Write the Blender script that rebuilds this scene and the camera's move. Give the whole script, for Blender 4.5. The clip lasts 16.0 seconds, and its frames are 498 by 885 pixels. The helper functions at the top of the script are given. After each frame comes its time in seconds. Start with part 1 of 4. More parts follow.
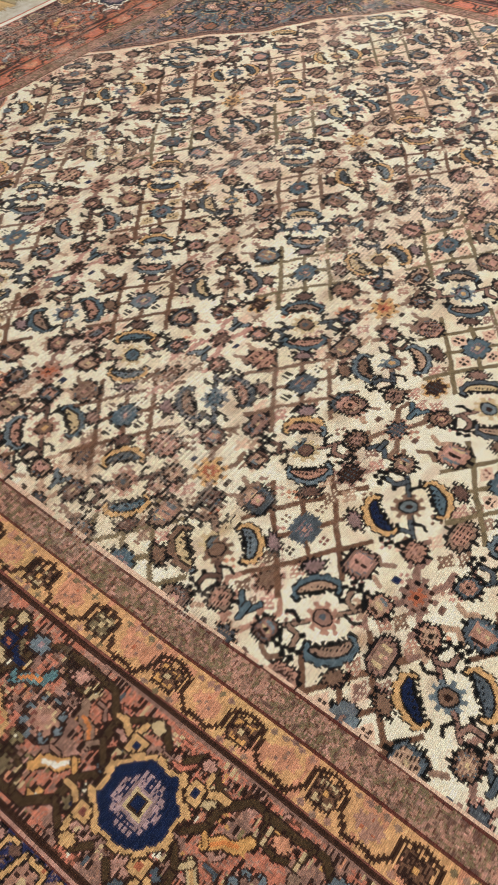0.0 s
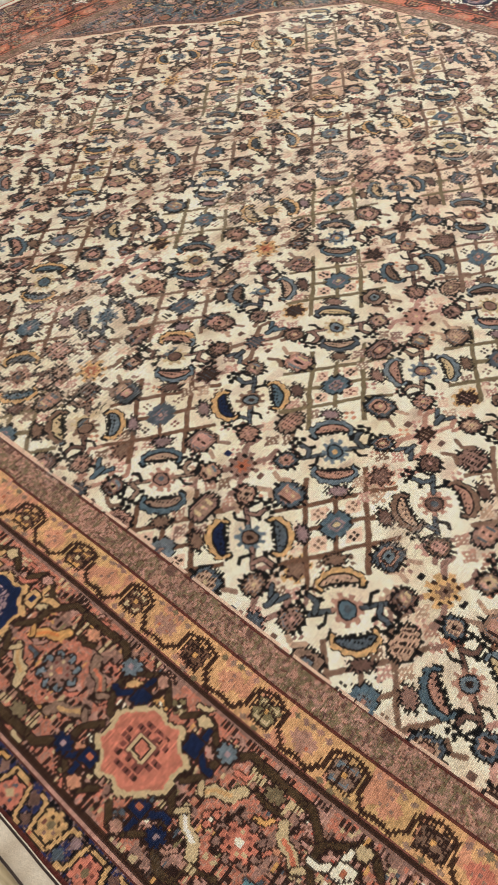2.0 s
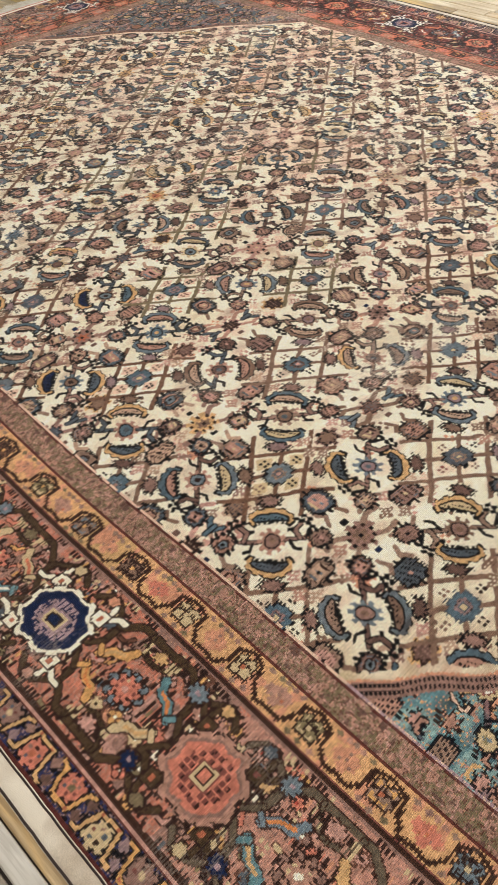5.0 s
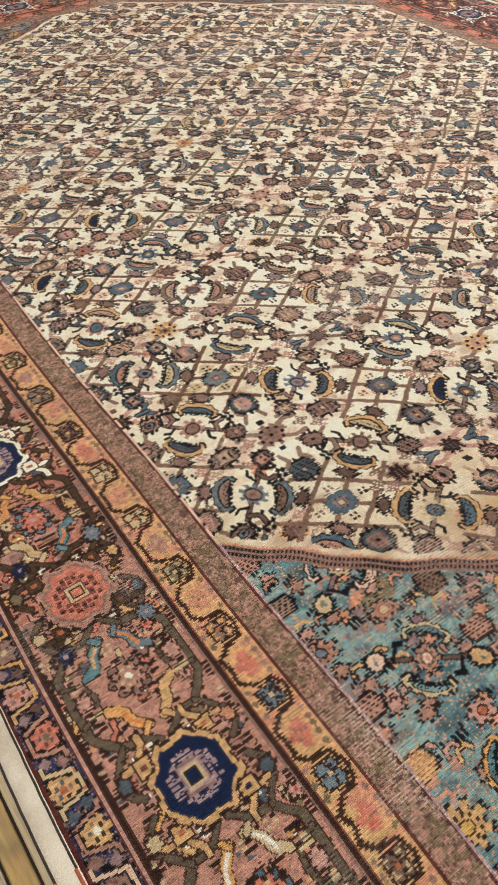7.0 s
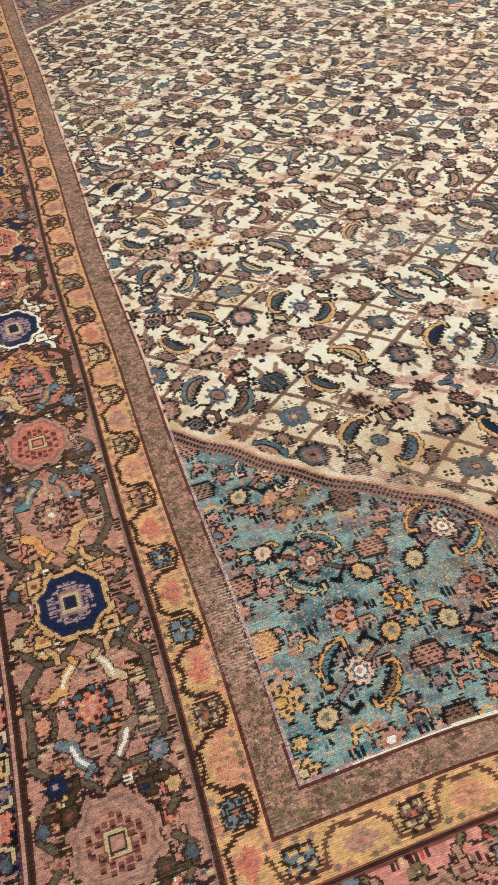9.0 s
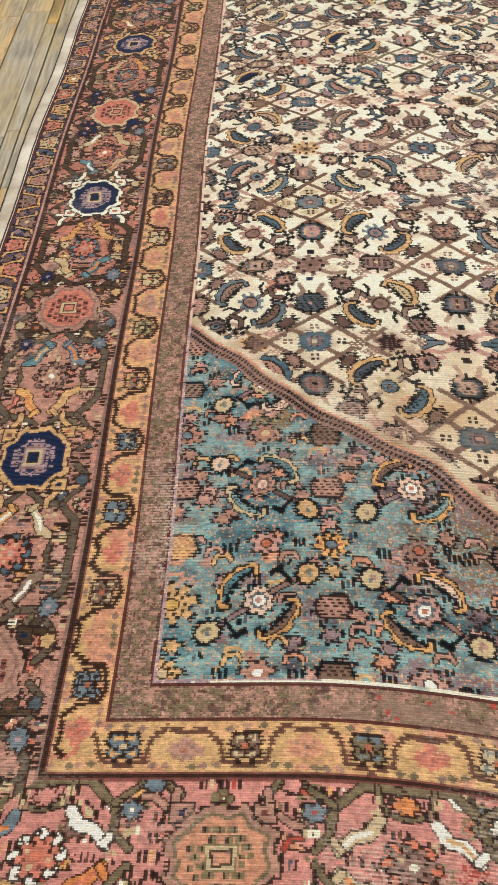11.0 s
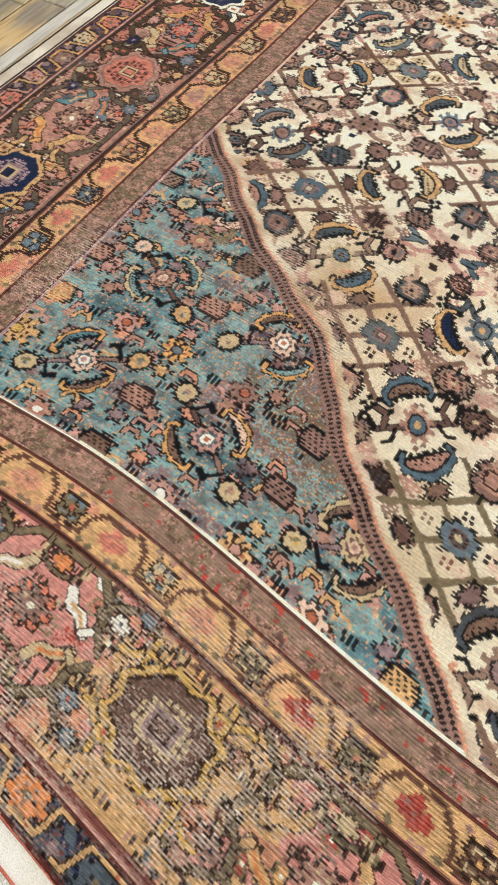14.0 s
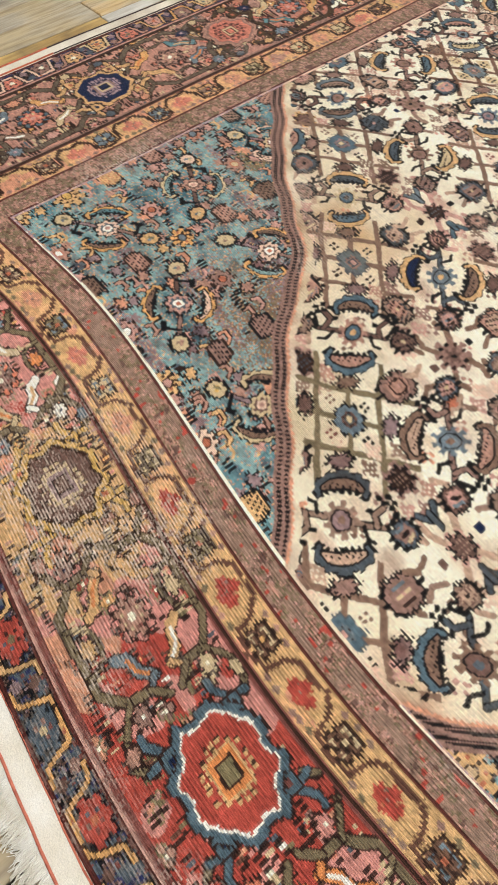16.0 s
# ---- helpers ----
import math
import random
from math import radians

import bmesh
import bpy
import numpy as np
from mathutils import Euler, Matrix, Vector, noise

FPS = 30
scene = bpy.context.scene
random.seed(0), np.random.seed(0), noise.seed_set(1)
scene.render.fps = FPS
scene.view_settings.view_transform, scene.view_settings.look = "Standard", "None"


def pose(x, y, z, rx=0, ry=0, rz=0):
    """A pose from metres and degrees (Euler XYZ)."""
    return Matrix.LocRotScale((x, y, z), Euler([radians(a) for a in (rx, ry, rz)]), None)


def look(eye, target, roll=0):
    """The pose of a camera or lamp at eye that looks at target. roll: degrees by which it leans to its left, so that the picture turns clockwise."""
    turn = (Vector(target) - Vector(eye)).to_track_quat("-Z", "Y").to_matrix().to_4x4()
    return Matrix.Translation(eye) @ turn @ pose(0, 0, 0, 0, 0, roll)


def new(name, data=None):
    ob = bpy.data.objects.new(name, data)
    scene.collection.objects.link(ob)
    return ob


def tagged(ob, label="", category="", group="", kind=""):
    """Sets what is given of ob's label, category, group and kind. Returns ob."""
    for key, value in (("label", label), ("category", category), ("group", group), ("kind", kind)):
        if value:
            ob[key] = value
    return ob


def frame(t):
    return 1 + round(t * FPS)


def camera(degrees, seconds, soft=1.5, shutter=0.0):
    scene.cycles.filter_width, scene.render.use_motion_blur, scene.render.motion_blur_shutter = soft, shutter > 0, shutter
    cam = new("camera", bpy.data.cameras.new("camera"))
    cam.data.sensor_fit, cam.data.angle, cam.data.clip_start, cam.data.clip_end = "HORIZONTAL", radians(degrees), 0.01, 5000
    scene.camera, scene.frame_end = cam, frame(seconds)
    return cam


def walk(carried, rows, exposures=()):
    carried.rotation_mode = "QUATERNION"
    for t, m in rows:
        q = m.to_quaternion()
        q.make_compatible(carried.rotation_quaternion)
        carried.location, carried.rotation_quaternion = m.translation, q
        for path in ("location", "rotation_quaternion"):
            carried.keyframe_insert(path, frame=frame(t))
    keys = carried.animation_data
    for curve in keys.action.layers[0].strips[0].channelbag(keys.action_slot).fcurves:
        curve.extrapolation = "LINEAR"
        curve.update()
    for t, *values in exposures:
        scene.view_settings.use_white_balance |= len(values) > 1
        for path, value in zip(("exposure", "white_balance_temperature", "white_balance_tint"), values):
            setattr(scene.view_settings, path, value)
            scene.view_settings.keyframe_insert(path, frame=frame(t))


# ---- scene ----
cam = camera(37.27, 16.0, soft=1.6)
PATH = [
    (0, (-0.445, 2.075, 1.416), (0.523, 2.88, -0.138), -3.4),
    (0.5, (-0.463, 1.942, 1.422), (0.487, 2.77, -0.131), -4.5),
    (1, (-0.533, 1.782, 1.443), (0.412, 2.618, -0.108), -4.4),
    (1.5, (-0.547, 1.649, 1.447), (0.401, 2.5, -0.095), -4.2),
    (2, (-0.521, 1.48, 1.452), (0.427, 2.353, -0.078), -4.1),
    (2.5, (-0.521, 1.326, 1.443), (0.429, 2.213, -0.078), -3.3),
    (3, (-0.572, 1.177, 1.445), (0.379, 2.086, -0.062), -3.1),
    (3.5, (-0.619, 1.021, 1.455), (0.334, 1.95, -0.038), -2.9),
    (4, (-0.621, 0.881, 1.461), (0.337, 1.828, -0.017), -2.7),
    (4.5, (-0.591, 0.7, 1.466), (0.361, 1.675, 0.001), -2.8),
    (5, (-0.594, 0.548, 1.468), (0.339, 1.554, 0.013), -3.0),
    (5.2, (-0.614, 0.472, 1.472), (0.306, 1.496, 0.021), -3.3),
    (7.3, (-0.486, -0.075, 1.415), (0.244, 1.095, -0.034), -2.0),
    (7.5, (-0.464, -0.158, 1.402), (0.231, 1.045, -0.037), -3.1),
    (8, (-0.403, -0.275, 1.418), (0.2, 0.965, -0.03), -4.0),
    (8.5, (-0.296, -0.351, 1.402), (0.188, 0.938, -0.049), -5.0),
    (8.7, (-0.24, -0.363, 1.41), (0.197, 0.923, -0.057), -4.4),
    (10.8, (0.205, -0.468, 1.341), (0.112, 0.741, -0.25), -5.8),
    (11, (0.268, -0.446, 1.333), (0.134, 0.749, -0.265), -6.1),
    (11.5, (0.379, -0.44, 1.307), (0.172, 0.725, -0.305), -5.5),
    (12, (0.494, -0.496, 1.289), (0.229, 0.634, -0.34), -3.6),
    (12.5, (0.6, -0.499, 1.267), (0.273, 0.587, -0.381), -2.2),
    (13, (0.714, -0.46, 1.225), (0.308, 0.553, -0.451), -0.6),
    (13.5, (0.825, -0.421, 1.201), (0.327, 0.508, -0.499), -0.8),
    (14, (0.956, -0.442, 1.188), (0.401, 0.45, -0.514), 0.5),
    (14.5, (1.09, -0.433, 1.203), (0.463, 0.416, -0.496), 1.6),
    (15, (1.216, -0.419, 1.198), (0.515, 0.357, -0.507), 2.4),
    (15.5, (1.336, -0.452, 1.201), (0.578, 0.288, -0.496), 2.0),
    (16, (1.503, -0.54, 1.238), (0.679, 0.206, -0.425), 1.4),
]
EXPOSURES = [(0.0, 0.02, 6500, 10), (5.0, 0.06, 6500, 10), (8.5, 0.22, 6350, 9), (11.0, 0.32, 6200, 8), (13.5, 0.33, 6150, 8), (16.0, 0.38, 6150, 8)]
walk(cam, [(t, look(eye, target, roll)) for t, eye, target, roll in PATH], EXPOSURES)
WINDOW_W, CEIL_W = 75.0, 27.0

# ---- light ----
world = bpy.data.worlds.new("world")
scene.world = world
world.use_nodes = True
world.node_tree.nodes["Background"].inputs["Color"].default_value = (0.75, 0.85, 1.0, 1)
world.node_tree.nodes["Background"].inputs["Strength"].default_value = 0.4


def lamp(name, m, sx, sy, watts, colour):
    data = bpy.data.lights.new(name, "AREA")
    data.shape, data.size, data.size_y, data.energy, data.color = "RECTANGLE", sx, sy, watts, colour
    ob = new(name, data)
    ob.matrix_world = m
    return ob


# daylight in the shop window, and the rows of ceiling lights
lamp("window_light", look((6.85, 3.2, 1.75), (1.0, 2.2, 0.0)), 6.0, 1.9, WINDOW_W, (0.93, 0.97, 1.0))
for lx in (-0.6, 2.6, 5.2):
    for ly in (-1.2, 1.8, 4.8):
        lamp("ceiling_light_lamp", pose(lx, ly, 3.12), 0.55, 1.15, CEIL_W, (1.0, 0.965, 0.92))


# ---- materials ----
def lin(r, g, b):
    return tuple(((c / 255) / 12.92 if c <= 10 else ((c / 255 + 0.055) / 1.055) ** 2.4) for c in (r, g, b))


def material(name, rough=0.8, metal=0.0):
    mat = bpy.data.materials.new(name)
    mat.use_nodes = True
    nt = mat.node_tree
    bsdf = nt.nodes["Principled BSDF"]
    bsdf.inputs["Roughness"].default_value = rough
    bsdf.inputs["Metallic"].default_value = metal
    return mat, nt, bsdf


def node(nt, kind, **values):
    n = nt.nodes.new(kind)
    for key, value in values.items():
        n.inputs[key.replace("_", " ")].default_value = value
    return n


def mixer(nt, blend, a, b, factor):
    m = nt.nodes.new("ShaderNodeMix")
    m.data_type, m.blend_type = "RGBA", blend
    for socket, value in ((m.inputs[0], factor), (m.inputs[6], a), (m.inputs[7], b)):
        if hasattr(value, "is_output"):
            nt.links.new(value, socket)
        elif isinstance(value, (int, float)):
            socket.default_value = value
        else:
            socket.default_value = (*value, 1)
    return m.outputs[2]


def ramp(nt, source, stops):
    r = nt.nodes.new("ShaderNodeValToRGB")
    while len(r.color_ramp.elements) < len(stops):
        r.color_ramp.elements.new(0.5)
    for e, (at, c) in zip(r.color_ramp.elements, stops):
        e.position, e.color = at, (*c, 1)
    nt.links.new(source, r.inputs[0])
    return r.outputs[0]


def coords(nt, scale=(1, 1, 1), kind="Object"):
    c = nt.nodes.new("ShaderNodeTexCoord")
    m = nt.nodes.new("ShaderNodeMapping")
    m.inputs["Scale"].default_value = scale
    nt.links.new(c.outputs[kind], m.inputs[0])
    return m.outputs[0]


def noise_of(nt, vec, scale, detail=3.0, rough=0.55):
    n = node(nt, "ShaderNodeTexNoise", Scale=scale, Detail=detail, Roughness=rough)
    nt.links.new(vec, n.inputs["Vector"])
    return n.outputs["Fac"]


def bumped(nt, bsdf, source, strength, distance):
    b = node(nt, "ShaderNodeBump", Strength=strength, Distance=distance)
    nt.links.new(source, b.inputs["Height"])
    nt.links.new(b.outputs[0], bsdf.inputs["Normal"])


def wool_material():
    mat, nt, bsdf = material("wool_pile", 0.72)
    dye = nt.nodes.new("ShaderNodeAttribute")
    dye.attribute_name = "dye"
    vec = coords(nt)
    fibre = noise_of(nt, coords(nt, (1.0, 0.35, 1.0)), 900.0, 2.0)
    tone = ramp(nt, fibre, [(0.25, (0.72, 0.72, 0.72)), (0.75, (1.22, 1.22, 1.22))])
    col = mixer(nt, "MULTIPLY", dye.outputs["Color"], tone, 0.8)
    bsdf.inputs["Sheen Weight"].default_value = 0.05
    bsdf.inputs["Sheen Roughness"].default_value = 0.4
    bsdf.inputs["Specular IOR Level"].default_value = 0.14
    weft = node(nt, "ShaderNodeTexWave", Scale=90.0, Distortion=2.6, Detail=1.0)
    weft.bands_direction = "Y"
    nt.links.new(vec, weft.inputs["Vector"])
    # shading between the rows of knots is multiplied into the colour
    col = mixer(nt, "MULTIPLY", col, ramp(nt, weft.outputs["Fac"], [(0.1, (0.7, 0.68, 0.66)), (0.6, (1.08, 1.08, 1.08))]), 0.4)
    nt.links.new(col, bsdf.inputs["Base Color"])
    grain = mixer(nt, "MIX", weft.outputs["Fac"], fibre, 0.45)
    bumped(nt, bsdf, grain, 0.8, 0.002)
    return mat


def cotton_material(name, base, stain, scale=14.0, weave=300.0):
    mat, nt, bsdf = material(name, 0.85)
    vec = coords(nt)
    big = noise_of(nt, vec, scale, 4.0)
    fine = noise_of(nt, vec, weave, 2.0)
    col = ramp(nt, big, [(0.32, stain), (0.62, base)])
    col = mixer(nt, "MULTIPLY", col, ramp(nt, fine, [(0.3, (0.72, 0.72, 0.72)), (0.7, (1.1, 1.1, 1.1))]), 0.7)
    nt.links.new(col, bsdf.inputs["Base Color"])
    bsdf.inputs["Sheen Weight"].default_value = 0.15
    bumped(nt, bsdf, fine, 0.6, 0.002)
    return mat


def wood_material(name, tones, dark):
    mat, nt, bsdf = material(name, 0.55)
    info = nt.nodes.new("ShaderNodeObjectInfo")
    vec = coords(nt, (1.0, 0.08, 1.0))
    offset = nt.nodes.new("ShaderNodeVectorMath")
    offset.operation = "MULTIPLY_ADD"
    nt.links.new(info.outputs["Random"], offset.inputs[0])
    offset.inputs[1].default_value = (37.0, 11.0, 5.0)
    nt.links.new(vec, offset.inputs[2])
    grain = noise_of(nt, offset.outputs[0], 70.0, 6.0, 0.65)
    wide = nt.nodes.new("ShaderNodeVectorMath")
    wide.operation = "MULTIPLY"
    nt.links.new(offset.outputs[0], wide.inputs[0])
    wide.inputs[1].default_value = (1.0, 4.0, 1.0)
    patch = noise_of(nt, wide.outputs[0], 8.0, 3.0)
    stops = [(0.28 + 0.44 * i / max(1, len(tones) - 1), c) for i, c in enumerate(tones)]
    base = ramp(nt, patch, stops)
    col = mixer(nt, "MULTIPLY", base, ramp(nt, grain, [(0.3, tuple(0.6 * c for c in dark)), (0.42, dark), (0.58, (1.0, 1.0, 1.0))]), 0.6)
    nt.links.new(col, bsdf.inputs["Base Color"])
    bumped(nt, bsdf, grain, 0.45, 0.0025)
    return mat


def plain_material(name, colour, rough=0.9):
    mat, nt, bsdf = material(name, rough)
    fac = noise_of(nt, coords(nt), 3.0, 5.0)
    dim = tuple(c * 0.9 for c in colour)
    nt.links.new(ramp(nt, fac, [(0.35, dim), (0.65, colour)]), bsdf.inputs["Base Color"])
    bumped(nt, bsdf, noise_of(nt, coords(nt), 160.0), 0.15, 0.001)
    return mat


WOOL = wool_material()
BACKING = cotton_material("rug_foundation", lin(150, 120, 100), lin(120, 92, 76))
SELVEDGE = cotton_material("selvedge_cotton", lin(234, 226, 210), lin(182, 166, 146), 7.0, 420.0)
KILIM = cotton_material("kilim_cotton", lin(246, 244, 238), lin(230, 223, 208), 10.0, 500.0)
FRINGE = cotton_material("fringe_cotton", lin(248, 246, 240), lin(226, 220, 206), 30.0, 700.0)
RED_THREAD = cotton_material("red_thread", lin(210, 122, 98), lin(176, 92, 74), 60.0, 600.0)
RUST_THREAD = cotton_material("rust_thread", lin(196, 104, 70), lin(150, 84, 62), 40.0, 600.0)
DARK_THREAD = cotton_material("dark_thread", lin(60, 46, 42), lin(40, 30, 28), 60.0, 600.0)
WOODS = [
    wood_material("greyed_oak", [lin(152, 145, 132), lin(188, 180, 162), lin(190, 174, 140), lin(132, 126, 116)], (0.55, 0.5, 0.45)),
    wood_material("ochre_oak", [lin(206, 168, 92), lin(216, 184, 116), lin(150, 128, 86), lin(206, 172, 104)], (0.6, 0.5, 0.4)),
    wood_material("pale_tan_oak", [lin(212, 198, 168), lin(198, 180, 146), lin(222, 210, 182)], (0.66, 0.58, 0.48)),
    wood_material("worn_brown_oak", [lin(162, 148, 128), lin(202, 186, 156), lin(212, 182, 130), lin(162, 154, 140)], (0.5, 0.42, 0.34)),
]
WHITEWASH = wood_material("whitewashed_oak", [lin(206, 203, 196), lin(226, 224, 218), lin(188, 184, 174)], (0.62, 0.6, 0.57))
SLAB = plain_material("dark_subfloor", lin(54, 46, 40))
PLASTER = plain_material("wall_plaster", lin(226, 222, 212))
CEILING = plain_material("ceiling_paint", lin(236, 234, 228))


# ---- helpers for meshes ----
def mesh_of(name, verts, faces, mat):
    me = bpy.data.meshes.new(name)
    me.from_pydata([tuple(v) for v in verts], [], [tuple(f) for f in faces])
    me.materials.append(mat)
    me.update()
    return me


def box_mesh(name, x0, x1, y0, y1, z0, z1, mat, bevel=0.0):
    bm = bmesh.new()
    bmesh.ops.create_cube(bm, size=1.0)
    bmesh.ops.scale(bm, vec=(x1 - x0, y1 - y0, z1 - z0), verts=bm.verts)
    bmesh.ops.translate(bm, vec=((x0 + x1) / 2, (y0 + y1) / 2, (z0 + z1) / 2), verts=bm.verts)
    if bevel:
        bmesh.ops.bevel(bm, geom=bm.edges, offset=bevel, segments=2, affect="EDGES")
    me = bpy.data.meshes.new(name)
    bm.to_mesh(me)
    bm.free()
    me.materials.append(mat)
    return me


def child(name, mesh, parent, label="", kind=""):
    ob = new(name, mesh)
    ob.parent = parent
    return tagged(ob, label, kind=kind)


# ---- the room ----
X0, X1, Y0, Y1, H = -3.2, 7.0, -4.0, 8.5, 3.2
slab = tagged(new("floor", box_mesh("floor", X0, X1, Y0, Y1, -0.2, -0.021, SLAB)), "reclaimed oak plank floor with dark open joints", "floor", kind="structure")
tagged(new("ceiling", box_mesh("ceiling", X0, X1, Y0, Y1, H, H + 0.15, CEILING)), "plain white painted ceiling above the showroom", "ceiling", kind="structure")
for wname, x0, x1, y0, y1 in (("wall_west", X0 - 0.2, X0, Y0, Y1), ("wall_south", X0 - 0.2, X1 + 0.2, Y0 - 0.2, Y0), ("wall_north", X0 - 0.2, X1 + 0.2, Y1, Y1 + 0.2)):
    tagged(new(wname, box_mesh(wname, x0, x1, y0, y1, -0.2, H + 0.15, PLASTER)), "plain off-white plastered showroom wall", "wall", kind="structure")
east = new("wall_east")
tagged(east, "plain off-white plastered wall with a wide window opening", "wall", kind="structure")
for pn, y0, y1, z0, z1 in (("pier", Y0, 0.1, -0.2, H + 0.15), ("pier", 6.3, Y1, -0.2, H + 0.15), ("breast", 0.1, 6.3, -0.2, 0.7), ("lintel", 0.1, 6.3, 2.75, H + 0.15)):
    child(pn, box_mesh(pn, X1, X1 + 0.2, y0, y1, z0, z1, PLASTER), east)


# ---- oak planks ----
def plank_mesh(w, length, mat, seed):
    rng = random.Random(seed)
    j = [rng.uniform(-0.0018, 0.0018) for _ in range(6)]
    hw, hl, e = w / 2, length / 2, 0.003
    lo = [(-hw, -hl, -0.022), (hw, -hl, -0.022), (hw + j[0], hl, -0.022), (-hw + j[1], hl, -0.022)]
    mid = [(x, y, -e) for x, y, _ in lo]
    top = [(x - math.copysign(e, x), y - math.copysign(e, y), 0.0 + j[2 + k] * 0.4) for k, (x, y, _) in enumerate(lo)]
    faces = [(8, 9, 10, 11)]
    for a in (0, 4):
        faces += [(a + k, a + (k + 1) % 4, a + 4 + (k + 1) % 4, a + 4 + k) for k in range(4)]
    return mesh_of("plank", lo + mid + top, faces, mat)


TURNED = 1.2


def lay_planks():
    rng = random.Random(11)
    rest_v, rest_f, rest_m = [], [], []
    kinds = {}
    turn = pose(0, 1.0, 0, 0, 0, TURNED)
    rows = [(-0.697, 0.048)]
    while rows[-1][0] > X0 + 0.15:
        w = rng.choice((0.072, 0.086, 0.105, 0.118))
        rows.append((rows[-1][0] - w, w))
    x = -0.649
    while x < X1 - 0.15:
        w = rng.choice((0.082, 0.094, 0.105, 0.118))
        rows.append((x, w))
        x += w
    beside = [(-3.9, 1.0, 0), (-2.9, 1.2, 3), (-1.7, 0.9, 0), (-0.8, 1.0, 1), (0.2, 0.56, 1), (0.76, 0.66, 4), (1.42, 0.5, 0), (1.92, 0.8, 0), (2.72, 0.9, 1), (3.62, 1.2, 0), (4.82, 1.2, 2), (6.02, 1.2, 1)]
    for x, w in rows:
        y, turn_no = Y0 + rng.uniform(-0.6, 0.0) + 0.2, 0
        while y < Y1 - 0.1:
            length = rng.choice((0.42, 0.55, 0.7, 0.95, 1.2))
            which = rng.choice((0, 0, 1, 2, 3, 3))
            if w == 0.048:
                if turn_no == len(beside):
                    break
                y, length, which = beside[turn_no]
            turn_no += 1
            cx, cy = x + w / 2, y + length / 2
            if (cx > -0.45 and -1.4 < cy < -0.4) or (-1.05 < cx < -0.69 and 1.25 < cy < 2.4):
                which = 0
            white = which == 4
            near = (-1.5 < cx < -0.45 and -0.9 < cy < 3.6) or (0.2 < cx < 2.2 and -1.3 < cy < -0.45) or (3.4 < cx < 4.4 and 1.6 < cy < 4.4)
            mat = WHITEWASH if white else WOODS[which]
            which = min(which, 3)
            m = turn @ pose(cx, cy - 1.0, 0)
            if near:
                key = (w, length, mat.name)
                if key not in kinds:
                    kinds[key] = plank_mesh(w - 0.0045, length - 0.004, mat, len(kinds))
                ob = child("plank", kinds[key], slab)
                ob.matrix_basis = m
            elif not (-0.35 < cx < 3.3 and cy - length / 2 > -0.45 and cy + length / 2 < 5.1):
                base = len(rest_v)
                hw, hl = w / 2 - 0.0025, length / 2 - 0.002
                for sx, sy, z in ((-1, -1, -0.022), (1, -1, -0.022), (1, 1, -0.022), (-1, 1, -0.022), (-1, -1, 0), (1, -1, 0), (1, 1, 0), (-1, 1, 0)):
                    rest_v.append(tuple(m @ Vector((sx * hw, sy * hl, z))))
                rest_f += [(base + 4, base + 5, base + 6, base + 7)] + [(base + k, base + (k + 1) % 4, base + 4 + (k + 1) % 4, base + 4 + k) for k in range(4)]
                rest_m += [which] * 5
            y += length
    me = mesh_of("planks", rest_v, rest_f, WOODS[0])
    for mat in WOODS[1:]:
        me.materials.append(mat)
    me.polygons.foreach_set("material_index", np.array(rest_m, dtype=np.int32))
    child("planks", me, slab, kind="stuff")


lay_planks()


# ---- the carpet's dyes and design ----
FW, FL, BORDER, END = 2.95, 4.75, 0.575, 0.905
DYES = dict(
    cream=(248, 241, 219), ivory=(248, 243, 232), peach=(228, 196, 174), taupe=(146, 119, 104), rose=(190, 146, 134), pink=(204, 140, 130),
    brown=(98, 66, 54), umber=(46, 29, 25), dark=(11, 10, 14), ink=(9, 11, 19), steel=(112, 126, 136), blue=(84, 104, 117), navy=(20, 34, 68),
    teal=(133, 164, 164), deepteal=(96, 134, 142), ochre=(212, 162, 104), gold=(206, 168, 98), rust=(176, 104, 78), madder=(172, 74, 63),
    coral=(206, 122, 96), olive=(128, 116, 86), mauve=(146, 122, 124), wine=(122, 72, 66), sand=(206, 184, 146), maroon=(112, 54, 50), orange=(214, 136, 82),
    stripe=(150, 120, 104), borderground=(190, 121, 101), guardground=(212, 165, 120), slate=(82, 92, 102),
    rosebrown=(144, 112, 102), dusty=(176, 134, 118), plum=(106, 80, 72), redline=(84, 40, 36), lilac=(168, 142, 148), sandochre=(206, 166, 118), vine=(112, 82, 66), greyblue=(104, 118, 128), palepink=(200, 124, 105), nightblue=(42, 48, 88), faintpink=(204, 146, 118), fawn=(184, 153, 132), bark=(126, 99, 84), bluerim=(82, 101, 113), moss=(120, 106, 82), deepvine=(74, 57, 40), oldvine=(100, 88, 74), fadedrose=(188, 138, 122), walnut=(56, 35, 27),
)
INDEX = {k: i for i, k in enumerate(DYES)}
PALETTE = np.array([lin(*c) for c in DYES.values()], dtype=np.float32)


def smooth(a, b, x):
    t = np.clip((x - a) / (b - a), 0, 1)
    return t * t * (3 - 2 * t)


def edge_x(y):
    return -0.008 + 0.005 * np.sin(2.3 * y + 0.6) + 0.003 * np.sin(6.1 * y)


def drift_y(x, y):
    near = 1 - smooth(0.0, 1.2, y)
    return -(0.06 + 0.085 * near) * smooth(0.25, 1.5, x) * (1 - 0.25 * smooth(1.8, 3.0, x)) + 0.003 * np.sin(5.0 * x)


